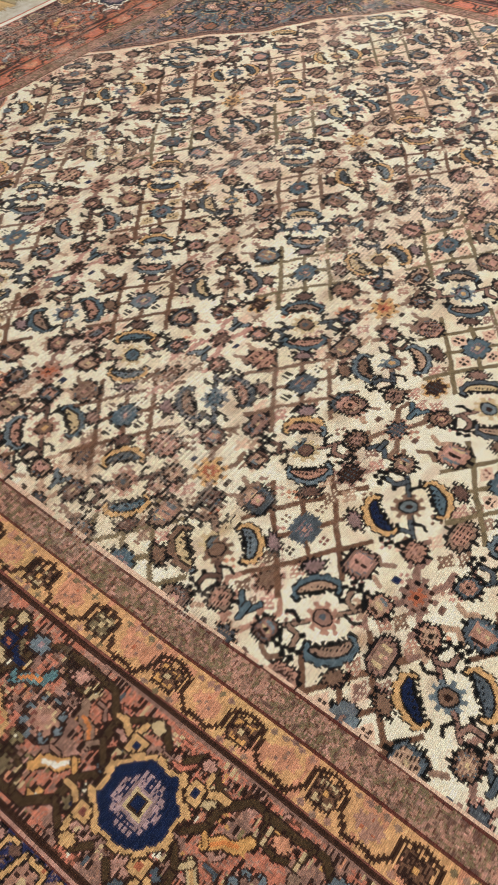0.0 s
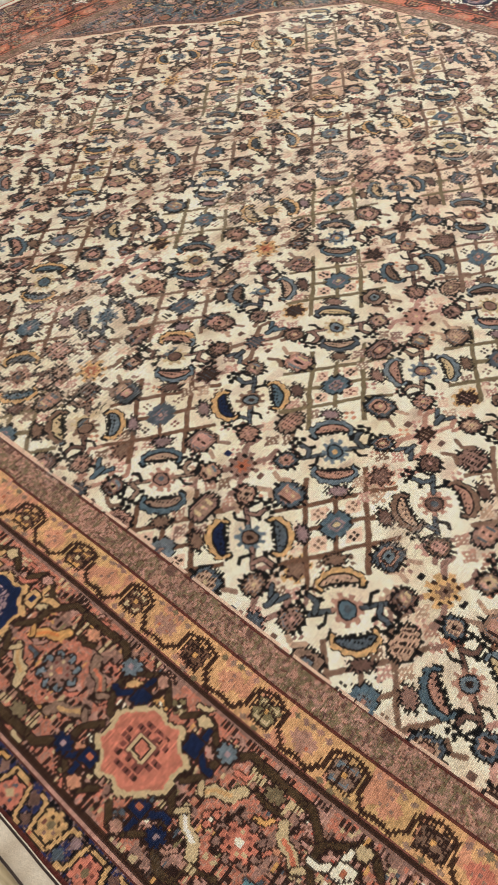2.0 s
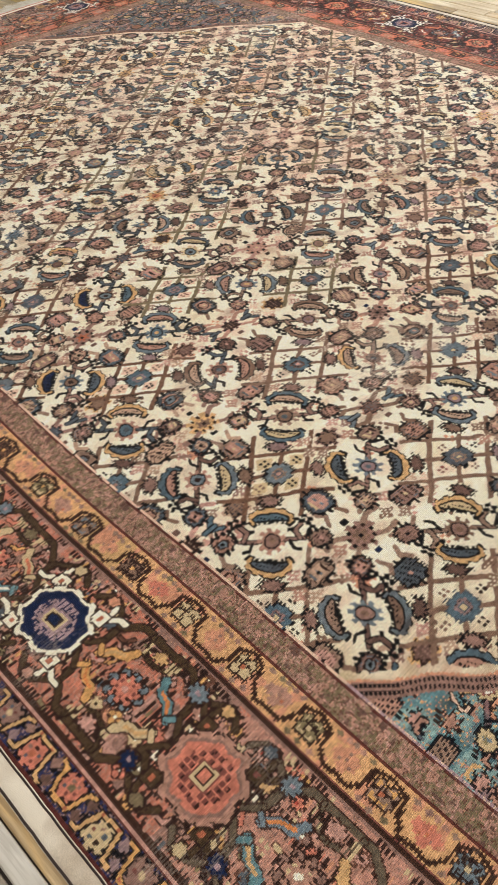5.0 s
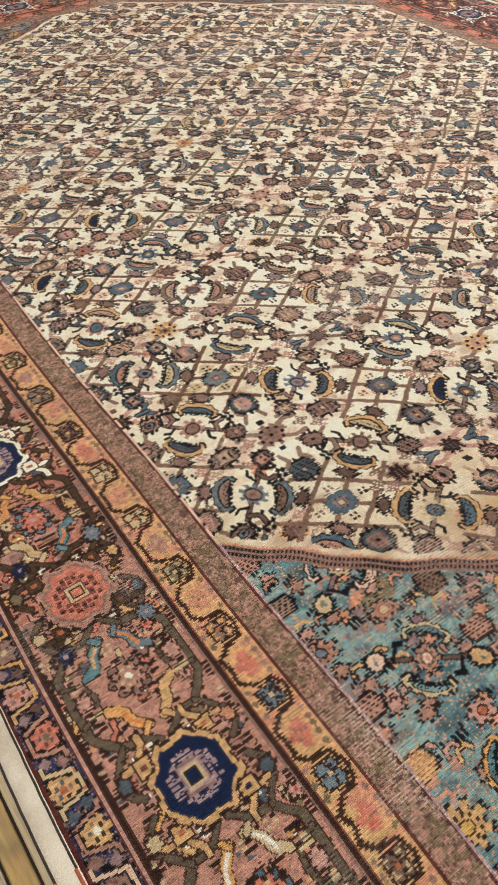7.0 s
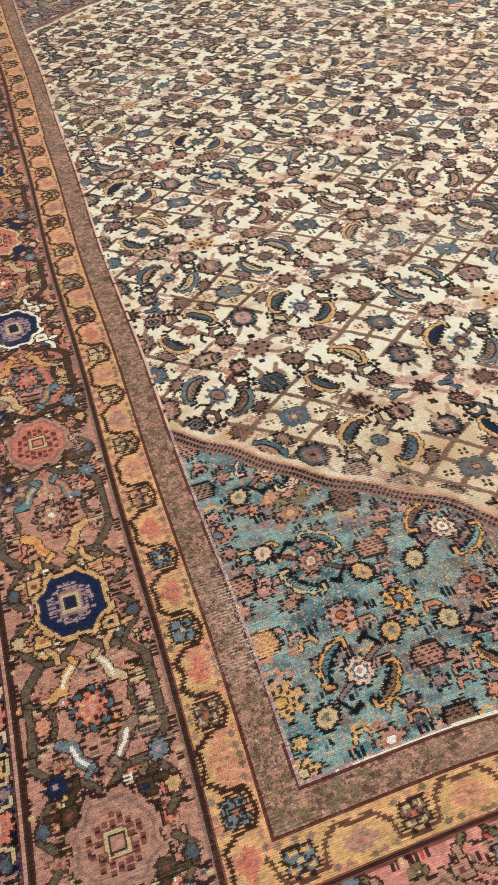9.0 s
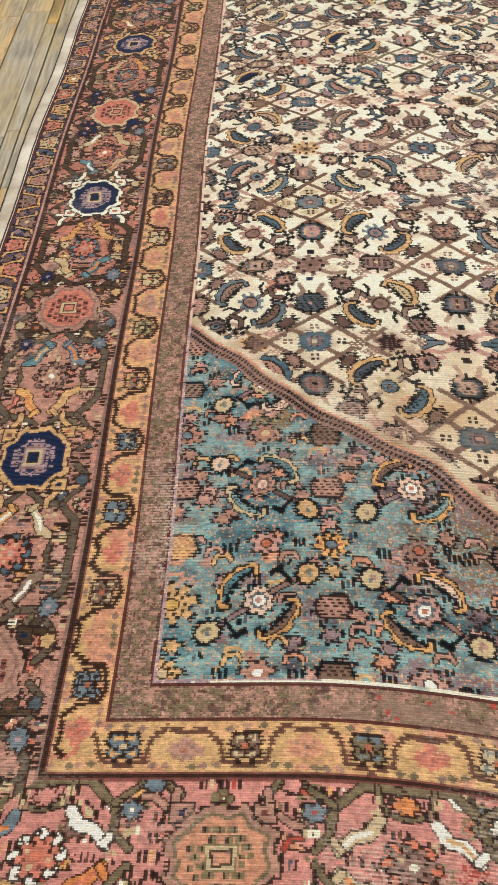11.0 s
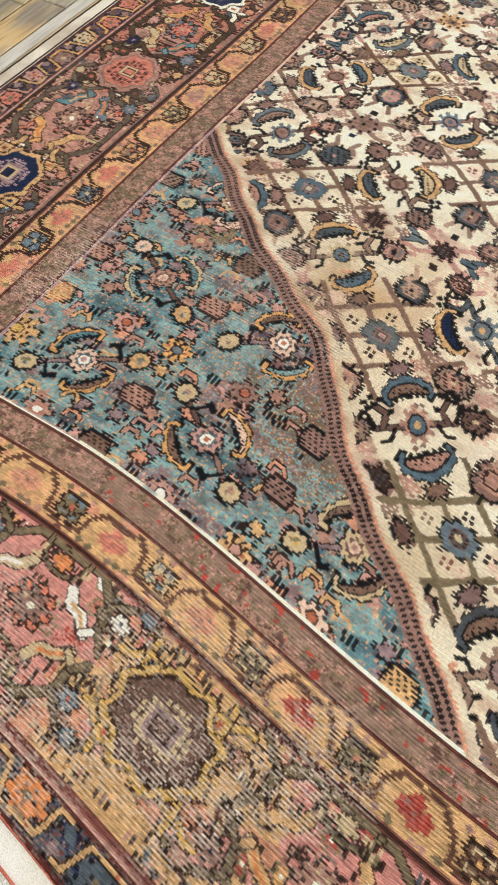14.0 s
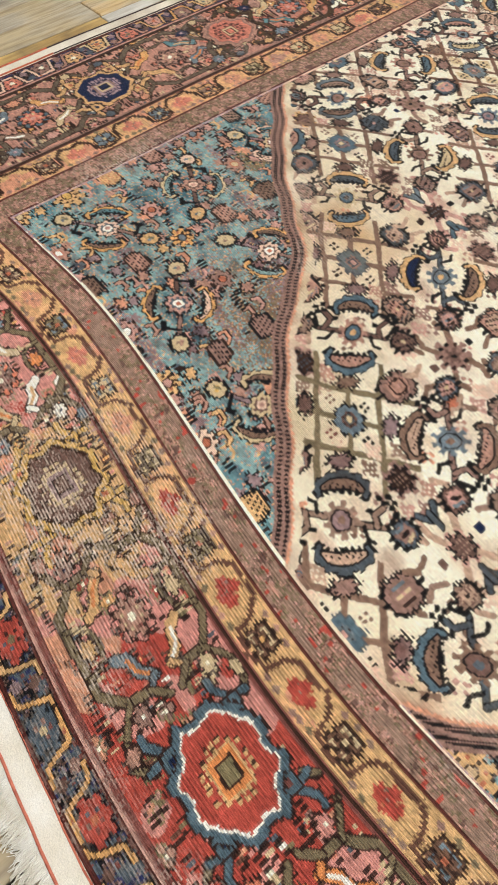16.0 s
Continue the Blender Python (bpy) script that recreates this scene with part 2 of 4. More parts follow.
def value_noise(x, y, cell_x, cell_y, seed):
    rng = np.random.RandomState(seed)
    table = rng.rand(64, 64).astype(np.float32)
    fx, fy = x / cell_x + 1000.0, y / cell_y + 1000.0
    ix, iy = np.floor(fx).astype(np.int64), np.floor(fy).astype(np.int64)
    tx, ty = (fx - ix).astype(np.float32), (fy - iy).astype(np.float32)
    tx, ty = tx * tx * (3 - 2 * tx), ty * ty * (3 - 2 * ty)
    a, b = table[iy % 64, ix % 64], table[iy % 64, (ix + 1) % 64]
    c, d = table[(iy + 1) % 64, ix % 64], table[(iy + 1) % 64, (ix + 1) % 64]
    return (a * (1 - tx) + b * tx) * (1 - ty) + (c * (1 - tx) + d * tx) * ty


class Weave:
    """A sheet of knots: a dye for every knot, in the carpet's own design coordinates."""

    def __init__(self, x0, x1, y0, y1, pitch):
        self.pitch, self.x0, self.y0 = pitch, x0, y0
        self.nx, self.ny = round((x1 - x0) / pitch), round((y1 - y0) / pitch)
        x = x0 + (np.arange(self.nx) + 0.5) * pitch
        y = y0 + (np.arange(self.ny) + 0.5) * pitch
        self.U, self.V = np.meshgrid(x, y)
        flat = np.where(self.V < 0, self.V * END, np.where(self.V > FL, FL + (self.V - FL) * 0.95, self.V))
        self.X, self.Y = self.U, flat
        for _ in range(4):
            self.X = self.U + edge_x(self.Y)
            self.Y = flat + drift_y(self.X, self.Y)
        wob = [value_noise(self.X, self.Y, 0.028, 0.024, 80 + q) - 0.5 for q in (0, 1)]
        big = [value_noise(self.X, self.Y, 0.11, 0.09, 84 + q) - 0.5 for q in (0, 1)]
        self.SU, self.SV = self.U + 0.005 * wob[0] + 0.010 * big[0], self.V + 0.0045 * wob[1] + 0.010 * big[1]
        self.C = np.zeros(self.X.shape, dtype=np.uint8)
        self.line = max(0.0036, 0.74 * pitch)
        self.T = np.ones(self.X.shape + (3,), dtype=np.float32)
        self.R = np.random.RandomState(int(pitch * 1e5)).rand(*self.X.shape)

    def stain(self, sl, amount, dye):
        tint = np.minimum(PALETTE[INDEX[dye]] / PALETTE[INDEX["cream"]], 1.0)
        self.T[sl] *= 1 - amount[..., None].astype(np.float32) * (1 - tint)

    def window(self, cx, cy, r):
        gx, gy = cx, cy
        r += 0.02
        i0, i1 = int((gx - r - self.x0) / self.pitch), int((gx + r - self.x0) / self.pitch) + 1
        j0, j1 = int((gy - r - self.y0) / self.pitch), int((gy + r - self.y0) / self.pitch) + 1
        i0, j0, i1, j1 = max(i0, 0), max(j0, 0), min(i1, self.nx), min(j1, self.ny)
        return (slice(j0, j1), slice(i0, i1)) if i1 > i0 and j1 > j0 else None


class Stamp:
    """Draws one motif at (cx, cy), turned by an angle in degrees, inside a mask."""

    def __init__(self, weave, cx, cy, turn, reach, clip, flip=1.0):
        self.w, self.o = weave, weave.line
        self.sl = weave.window(cx, cy, reach)
        if self.sl is None:
            return
        du, dv = weave.SU[self.sl] - cx, weave.SV[self.sl] - cy
        c, s = math.cos(radians(turn)), math.sin(radians(turn))
        self.a, self.b = c * du + s * dv, flip * (-s * du + c * dv)
        self.clip = clip[self.sl]

    def put(self, where, dye):
        if self.sl is not None:
            self.w.C[self.sl][where & self.clip] = INDEX[dye]

    def comb(self):
        """Every other row of knots."""
        return (self.w.V[self.sl] / 0.0078) % 1.0 > 0.5

    def disc(self, x, y, rx, ry, dye, teeth=0.0, n=8, edge=None, phase=0.0):
        if self.sl is None:
            return
        da, db = self.a - x, self.b - y
        saw = 1.0 + (teeth * np.sign(np.sin(n * np.arctan2(db, da) + phase)) if teeth else 0.0)
        if edge:
            self.put((da / (rx + self.o)) ** 2 + (db / (ry + self.o)) ** 2 < saw * saw, edge)
            if teeth:
                self.put(self.comb() & ((da / (rx + 2.4 * self.o)) ** 2 + (db / (ry + 2.4 * self.o)) ** 2 < saw * saw), edge)
        self.put((da / rx) ** 2 + (db / ry) ** 2 < saw * saw, dye)

    def lozenge(self, x, y, rx, ry, dye, edge=None, step=0.0):
        if self.sl is None:
            return
        q = np.abs(self.a - x) / rx + np.abs(self.b - y) / ry
        if step:
            q = q + 0.16 * ((np.abs(self.b - y) / step) % 1.0 > 0.5)
        if edge:
            self.put(q < 1.0 + 1.5 * self.o / min(rx, ry), edge)
            if step:
                self.put(self.comb() & (q < 1.0 + 3.0 * self.o / min(rx, ry)), edge)
        self.put(q < 1.0, dye)

    def rect(self, x, y, hw, hh, dye, edge=None):
        if self.sl is None:
            return
        da, db = np.abs(self.a - x), np.abs(self.b - y)
        if edge:
            self.put((da < hw + self.o) & (db < hh + self.o), edge)
        self.put((da < hw) & (db < hh), dye)

    def octagon(self, x, y, rx, ry, dye, edge=None, wide=1.0, wob=0.0, lobes=0.0):
        if self.sl is None:
            return
        da, db = np.abs(self.a - x) / rx, np.abs(self.b - y) / ry
        q = np.maximum(np.maximum(da, db), (da + db) / 1.42)
        if lobes:
            th = np.arctan2(self.b - y, self.a - x)
            q = q * (1.0 + lobes * np.cos(8 * th) + 0.7 * lobes * np.abs(np.sin(4 * th)) - 0.3 * lobes)
        if wob:
            q = q + wob * np.sign(np.sin(10 * np.arctan2(self.b - y, self.a - x)))
        if edge:
            self.put(q < 1.0 + wide * self.o / min(rx, ry), edge)
            if wob:
                self.put(self.comb() & (q < 1.0 + (wide + 1.3) * self.o / min(rx, ry)), edge)
        self.put(q < 1.0, dye)

    def hatch(self, x, y, rx, ry, dye, gap=0.0115, slant=0.0):
        """Short dashes on every other row of knots, inside an oval."""
        if self.sl is None:
            return
        da, db = self.a - x, self.b - y
        dash = ((self.w.U[self.sl] + slant * self.w.V[self.sl]) / gap) % 1.0 < 0.5
        self.put(((da / rx) ** 2 + (db / ry) ** 2 < 1.0) & self.comb() & dash, dye)

    def haze(self, x, y, rx, ry, dye, density):
        """Dye that has run softly into the ground, thinning outwards."""
        if self.sl is None:
            return
        q = np.clip(1.0 - ((self.a - x) / rx) ** 2 - ((self.b - y) / ry) ** 2, 0, 1)
        self.w.stain(self.sl, density * np.sqrt(q) * self.clip, dye)

    def tablet(self, rx, ry, dye, edge):
        """A six-sided figure with combed ends."""
        if self.sl is None:
            return
        da, db = np.abs(self.a), np.abs(self.b)
        q = np.maximum(da / rx + 0.3 * db / ry, db / ry) + (0.16 * self.comb() - 0.06)
        if edge:
            self.put(q < 1.0 + 1.1 * self.o / ry, edge)
            self.put(self.comb() & (da / (rx + 3.4 * self.o) + 0.3 * db / ry < 1.0) & (db < ry + self.o), edge)
        self.put(q < 1.0, dye)

    def lobe(self, rx, ry, dye, edge):
        """A palmette: broad in the middle, pointed at the ends, its flanks combed row by row."""
        if self.sl is None:
            return
        da, db = np.abs(self.a), np.abs(self.b)
        saw = 0.13 * ((self.w.V[self.sl] / 0.0156) % 1.0 > 0.5)
        q = np.maximum(np.maximum(da / rx + saw, 0.66 * da / rx + 0.6 * db / ry + 0.6 * saw), db / ry)
        rows = self.comb()
        if edge:
            self.put(q < 1.0 + 0.85 * self.o / ry, edge)
            self.put(rows & (da < rx + 2.0 * self.o) & (0.62 * da / (rx + 2.0 * self.o) + 0.62 * db / ry < 1.0) & (db < ry), edge)
        self.put((q < 1.0) & ~(rows & (q > 0.9)), dye)

    def star(self, rx, ry, dye, edge):
        """A stepped lozenge star with combed points."""
        if self.sl is None:
            return
        da, db = np.abs(self.a), np.abs(self.b)
        q = np.minimum(np.maximum(da / rx, 1.55 * db / ry), np.maximum(1.7 * da / rx, db / ry))
        q = np.minimum(q, 0.8 * (da / rx + db / ry))
        rows = self.comb()
        self.put(q < 1.0 + 0.85 * self.o / ry, edge)
        self.put(rows & (q < 1.0 + 2.2 * self.o / ry), edge)
        self.put(q < 1.0, dye)

    def path(self, points, width, dye, edge=None, ragged=0.0):
        if self.sl is None:
            return
        best = np.full(self.a.shape, 9.0)
        for (xa, ya), (xb, yb) in zip(points, points[1:]):
            dx, dy = xb - xa, yb - ya
            t = np.clip(((self.a - xa) * dx + (self.b - ya) * dy) / (dx * dx + dy * dy + 1e-9), 0, 1)
            best = np.minimum(best, np.hypot(self.a - xa - t * dx, self.b - ya - t * dy))
        if edge:
            self.put(best < width / 2 + 0.8 * self.o, edge)
        if ragged:
            self.put((best < width / 2 + ragged) & self.comb(), dye)
        self.put(best < width / 2, dye)

    def crescent(self, x, y, radius, thick, facing, span, dye, edge, heart):
        """A curved leaf: rim, hatched heart, teeth on the hollow side and hooked tips."""
        if self.sl is None:
            return
        da, db = self.a - x, self.b - y
        r = np.hypot(da, db)
        ang = np.abs((np.degrees(np.arctan2(db, da)) - facing + 180) % 360 - 180)
        taper = np.sqrt(np.clip(1.0 - (ang / span) ** 2, 0, 1))
        inner = radius - thick * 0.45 * taper
        outer = radius + thick * 0.8 * taper
        rows = self.comb()
        scallop = 0.0022 * np.sign(np.sin(np.radians(ang) * radius / 0.0034))
        teeth = np.sin(np.radians(ang) * radius / 0.0026) > 0
        self.put((ang < span + 4.5) & (r > inner - 0.8 * self.o) & (r < outer + self.o + scallop), edge)
        self.put((ang < span * 0.8) & (r > inner - 2.6 * self.o) & (r < inner) & (teeth | (rows & (ang < span * 0.3))), edge)
        self.put((ang < span + 1) & (r > inner + 0.1 * thick) & (r < outer + scallop), dye)
        self.put((ang < span * 0.84) & (r > inner + 0.1 * thick) & (r < outer - 0.36 * thick), edge)
        self.put((ang < span * 0.8) & (r > inner + 0.1 * thick) & (r < outer - 0.5 * thick), heart)
        self.put((ang < span * 0.66) & (r > inner) & (r < inner + 0.45 * thick) & rows & (((self.w.U[self.sl] + 0.5 * self.w.V[self.sl]) / 0.0136) % 1.0 < 0.5), edge)
        tip = (ang > span * 0.8) & (ang < span + 5) & (r > radius - 0.021) & (r < radius + 0.002)
        self.put(tip, edge)
        self.put((ang > span * 0.88) & (ang < span + 1) & (r > radius - 0.015) & (r < radius + 0.002), dye)


LX, LY = 0.367, 0.2818


def row_y(k):
    return 0.853 + 0.5636 * k


def knot_site(i, k2):
    """Crossing of the field's lattice: column i, half row k2."""
    y = row_y(k2 / 2)
    x = 0.005 if i == -1 else 0.315 + LX * i - 0.035 * max(i, 0) * (1 - float(smooth(0.1, 1.1, y)))
    return x, y


def field_pattern(weave, clip, seed):
    """The cream field: barred lozenges round blue stars, rosettes between pairs of curved leaves, and hollows with small blossoms."""
    rng = random.Random(seed)

    def pick(*dyes):
        return rng.choice(dyes)

    def jig(q):
        return rng.uniform(-q, q)

    def palmette(cx, cy, turn, rx, ry, dyes):
        st = Stamp(weave, cx, cy, turn, max(rx, ry) + 0.05, clip)
        dye = pick(*dyes)
        st.lobe(rx, ry, dye, "dark")
        for q in (1, -1):
            st.path([(0, q * ry), (0, q * (ry + 0.012))], 0.008, "dark")
            for d in (-0.55, 0.0, 0.55):
                st.rect(d * rx, q * ry * 1.06, 0.0042, 0.0055, "dark")
        st.lobe(rx * 0.78, ry * 0.76, pick("bark", "slate", "bluerim", "plum", "walnut"), None)
        st.lobe(rx * 0.7, ry * 0.72, pick("rosebrown", "dusty", "taupe", "rose", "fawn", dye), None)
        kind = rng.random()
        if kind < 0.4:
            st.hatch(0, 0, rx * 0.8, ry * 0.8, pick("umber", "dark", "plum"), pick(0.015, 0.018), pick(0.0, 0.5, -0.5))
        elif kind < 0.75:
            for d in (-0.5, 0.0, 0.5):
                st.rect(d * rx, 0, 0.0036, ry * 0.45, pick("steel", "umber", "sand", "rose"))
        else:
            st.lobe(rx * 0.45, ry * 0.4, pick("rose", "steel", "dusty"), "umber")
        st.rect(0, 0, 0.005, 0.004, pick("dark", "sand", "rose"))

    def bud(cx, cy):
        st = Stamp(weave, cx, cy, 0, 0.06, clip)
        dye = pick("peach", "rose", "dusty", "fawn", "faintpink")
        st.disc(0, 0, 0.026, 0.022, dye, 0.2, 6)
        st.disc(0, 0, 0.0125, 0.011, pick("wine", "plum", "rosebrown", "umber", "rust"), 0.25, 4)

    def floret(cx, cy):
        st = Stamp(weave, cx, cy, 0, 0.05, clip)
        dye = pick("rose", "dusty", "rosebrown", "rose", "bark", "faintpink")
        for px, py in ((-0.011, 0.003), (0.011, 0.001), (0.002, 0.0115), (-0.001, -0.0115)):
            st.rect(px, py, 0.0052, 0.0044, dye)

    def dashes(cx, cy, dye):
        st = Stamp(weave, cx, cy, 0, 0.04, clip)
        for px in (-0.0068, 0.0068):
            for py in (-0.0055, 0.0055):
                st.rect(px, py, 0.0036, 0.0034, dye)

    def lattice(cx, cy):
        st = Stamp(weave, cx, cy, 0, 0.3, clip)
        if st.sl is None:
            return
        i, j = (st.a / LX + st.b / LY) / 2, (st.a / LX - st.b / LY) / 2
        bar = pick("bark", "vine", "bark", "moss")
        for p, q in ((i, j), (j, i)):
            for at, reach in ((0.0, 0.2), (0.158, 0.33), (-0.158, 0.33)):
                st.put((np.abs(p - at) < 0.0145) & (np.abs(q) < reach), bar)
        blue = pick("bluerim", "blue", "greyblue", "bluerim", "steel", "slate")
        st.star(0.034, 0.029, blue, pick("dark", "ink", "dark", "slate"))
        st.lobe(0.021, 0.017, pick("taupe", "rosebrown", "steel", "dusty", "mauve", "plum"), None)
        st.hatch(0, 0, 0.02, 0.016, pick("slate", "umber", "blue"), 0.014)
        st.rect(0, 0, 0.007, 0.0055, pick("rose", "sand", "rosebrown"), "slate")
        cell = pick("cream", "cream", "peach", "sand")
        for px, py in ((0.066, 0), (-0.066, 0), (0, 0.05), (0, -0.05)):
            st.lozenge(px, py, 0.029, 0.022, cell)
            dye = pick("umber", "dark", "bark", "dark", "wine")
            for dx in (-0.0068, 0.0068):
                for dy in (-0.0055, 0.0055):
                    st.rect(px + dx, py + dy, 0.0038, 0.0036, dye)

    def hollow(cx, cy, tulips):
        st = Stamp(weave, cx, cy, 0, 0.2, clip)
        if st.sl is None:
            return
        wash = pick("fawn", "dusty", "taupe", "rosebrown", "rose", "bark")
        for sx in (1, -1):
            for sy in (1, -1):
                st.path([(sx * 0.02, sy * 0.016), (sx * 0.058, sy * 0.036), (sx * 0.088, sy * 0.03)], 0.0145, wash)
                st.path([(sx * 0.05, sy * 0.05), (sx * 0.105, sy * 0.068), (sx * 0.128, sy * 0.052)], 0.0125, wash)
                st.path([(sx * 0.03, sy * 0.075), (sx * 0.018, sy * 0.1), (sx * 0.034, sy * 0.118)], 0.0125, pick("fawn", "taupe", "bark"))
        st.haze(0, 0, 0.08, 0.05, wash, 0.25)
        if tulips:
            st.disc(0, 0, 0.034, 0.028, pick("dusty", "fawn", "rose"), 0.16, 8)
            st.disc(0, 0, 0.022, 0.019, pick("plum", "slate", "umber", "walnut"), 0.16, 8, "dark")
            st.hatch(0, 0, 0.018, 0.015, pick("taupe", "steel", "rosebrown"), 0.012)
            for s in (1, -1):
                leaf = pick("bluerim", "steel", "blue", "slate")
                for q in (1, -1):
                    st.path([(s * 0.062, 0), (s * 0.088, q * 0.019), (s * 0.094, q * 0.022)], 0.010, leaf, "dark")
                st.path([(s * 0.05, 0), (s * 0.082, 0)], 0.011, leaf, "dark")
        else:
            ring = pick("sandochre", "dusty", "rosebrown", "fawn")
            st.disc(0, 0, 0.042, 0.035, ring, 0.18, 8)
            for q in range(9):
                ang = q * math.pi / 4.5
                st.rect(0.034 * math.cos(ang), 0.028 * math.sin(ang), 0.0044, 0.005, pick("dark", "umber", "dark", "walnut"))
            st.disc(0, 0, 0.019, 0.016, pick("rust", "bark", "rose", "plum"), 0.2, 6)
            st.rect(0, 0, 0.0055, 0.005, pick("dark", "umber", "sand"))
            for sx in (1, -1):
                for sy in (1, -1):
                    bud(cx + sx * 0.084 + jig(0.006), cy + sy * 0.077 + jig(0.006))
        for q in (1, -1):
            st.rect(jig(0.006), q * 0.054, 0.0095, 0.0075, pick("navy", "ink", "plum", "umber"))

    def leaves(cx, cy, angle, away):
        """A rosette between two curved leaves, with a forked stem on either side."""
        st = Stamp(weave, cx, cy, away, 0.19, clip)
        if st.sl is None:
            return
        bar = pick("plum", "rosebrown", "slate", "taupe")
        for q in (1, -1):
            e = pick(1, -1)
            st.path([(q * 0.03, 0), (q * 0.082, 0)], 0.0088, bar, "dark", 0.0)
            # the knuckled fork
            st.path([(q * 0.07, 0), (q * 0.06, e * 0.026), (q * 0.08, e * 0.05)], 0.0098, bar, "dark")
            st.path([(q * 0.086, e * 0.004), (q * 0.098, e * 0.03)], 0.0085, "dark")
            for px, py in ((0.08, 0.052), (0.094, 0.044), (0.066, 0.06), (0.05, 0.03), (0.1, 0.056), (0.086, 0.066), (0.104, 0.034)):
                st.rect(q * px, e * py, 0.0072, 0.0056, "dark")
            st.path([(q * 0.046, -e * 0.004), (q * 0.054, -e * 0.026), (q * 0.07, -e * 0.03)], 0.0085, "dark")
            palmette(cx + q * 0.122 * math.cos(radians(away)), cy + q * 0.122 * math.sin(radians(away)), away * 0.4, 0.026, 0.023, ("rosebrown", "dusty", "taupe", "plum", "slate", "bark"))
        st = Stamp(weave, cx, cy, angle + jig(5), 0.19, clip)
        leaf = pick("bluerim", "bluerim", "sandochre", "steel", "blue", "bark", "slate", "sandochre", "greyblue")
        for e, facing in ((1, 0), (-1, 180)):
            dye = leaf if rng.random() < 0.85 else pick("steel", "bluerim", "sandochre")
            heart = pick("slate", "steel", "blue", "slate", "navy") if dye == "sandochre" and rng.random() < 0.7 else pick("taupe", "fawn", "bark", "dusty", "sand")
            st.octagon(e * 0.124, 0, 0.013, 0.021, pick("rosebrown", "plum", "bark", "mauve"), "dark", 1.0, 0.16)
            st.crescent(-0.022 * e, 0, 0.098, 0.033, facing + jig(4), 33, dye, "dark", heart)
        halo = pick("taupe", "steel", "dusty", "greyblue", "bark", "sand", "steel")
        st.disc(0, 0, 0.034, 0.03, halo, 0.16, 9)
        st.disc(0, 0, 0.019, 0.017, pick("rosebrown", "steel", "mauve", "bark", "blue", "plum"), edge="dark")
        st.disc(0, 0, 0.0085, 0.0075, pick("bark", "slate", "umber", "sandochre"))

    spots = [(i, k2) for i in range(-1, 9) for k2 in range(-6, 18)]
    # faint dye that bled into the ground
    for i, k2 in spots:
        cx, cy = knot_site(i, k2)
        for _ in range(22):
            st = Stamp(weave, cx + jig(LX / 2), cy + jig(LY / 2), 0, 0.07, clip)
            st.haze(0, 0, rng.uniform(0.02, 0.05), rng.uniform(0.012, 0.03), pick("peach", "fawn", "peach", "sand", "dusty"), rng.uniform(0.15, 0.5))
        for _ in range(9):
            floret(cx + jig(LX / 2), cy + jig(LY / 2))
    for i, k2 in spots:
        cx, cy = knot_site(i, k2)
        cx, cy = cx + jig(0.005), cy + jig(0.005)
        right = knot_site(i + 1, k2)
        if (i + k2) % 2 == 0:
            lattice(cx, cy)
        # flowers halfway along the rows, with faded pink quarters about them
        mx, my = (cx + right[0]) / 2 + jig(0.008), cy + jig(0.006)
        st = Stamp(weave, mx, my, 0, 0.13, clip)
        for px, py in ((0.052, 0.034), (-0.052, 0.034), (0.052, -0.034), (-0.052, -0.034), (0.078, 0.004), (-0.078, -0.004)):
            dye = pick("dusty", "fawn", "rosebrown", "rose", "taupe", "peach", "bark")
            st.lozenge(px + jig(0.006), py + jig(0.004), 0.027, 0.02, dye, None, 0.0136)
            st.hatch(px, py, 0.02, 0.014, "cream", 0.014, pick(0.8, -0.8))
        if k2 % 2 == 0:
            st = Stamp(weave, mx, my, 0, 0.08, clip)
            st.haze(0, 0, 0.075, 0.045, pick("rose", "fawn", "dusty"), 0.45)
            st.disc(0, 0, 0.038, 0.031, pick("dusty", "sandochre", "rosebrown", "fawn"), 0.14, 7)
            st.disc(0, 0, 0.023, 0.02, pick("walnut", "bark", "umber", "plum"), 0.14, 7, pick("dark", "umber"))
            st.hatch(0, 0, 0.02, 0.017, pick("rosebrown", "bark", "slate"), 0.012)
        else:
            st = Stamp(weave, mx, my, 0, 0.1, clip)
            st.haze(0, 0, 0.09, 0.05, pick("rose", "fawn", "taupe"), 0.4)
            palmette(mx, my, 0, 0.04, 0.026, ("rosebrown", "taupe", "dusty", "fawn", "rosebrown"))
    for i, k2 in spots:
        cx, cy = knot_site(i, k2)
        if (i + k2) % 2:
            hollow(cx, cy, k2 % 2 == 0)
        # palmettes halfway up the columns
        palmette(cx + jig(0.006), cy + LY / 2 + jig(0.006), 0, 0.036, 0.033, ("rosebrown", "taupe", "plum", "slate", "bark", "dusty"))
    for i, k2 in spots:
        cx, cy = knot_site(i, k2)
        right, up = knot_site(i + 1, k2), knot_site(i, k2 + 1)
        angle = math.degrees(math.atan2(LY, right[0] - cx)) * (1 if (i + k2) % 2 == 0 else -1)
        leaves((cx + right[0]) / 2 + jig(0.008), (cy + up[1]) / 2 + jig(0.007), angle, -angle)


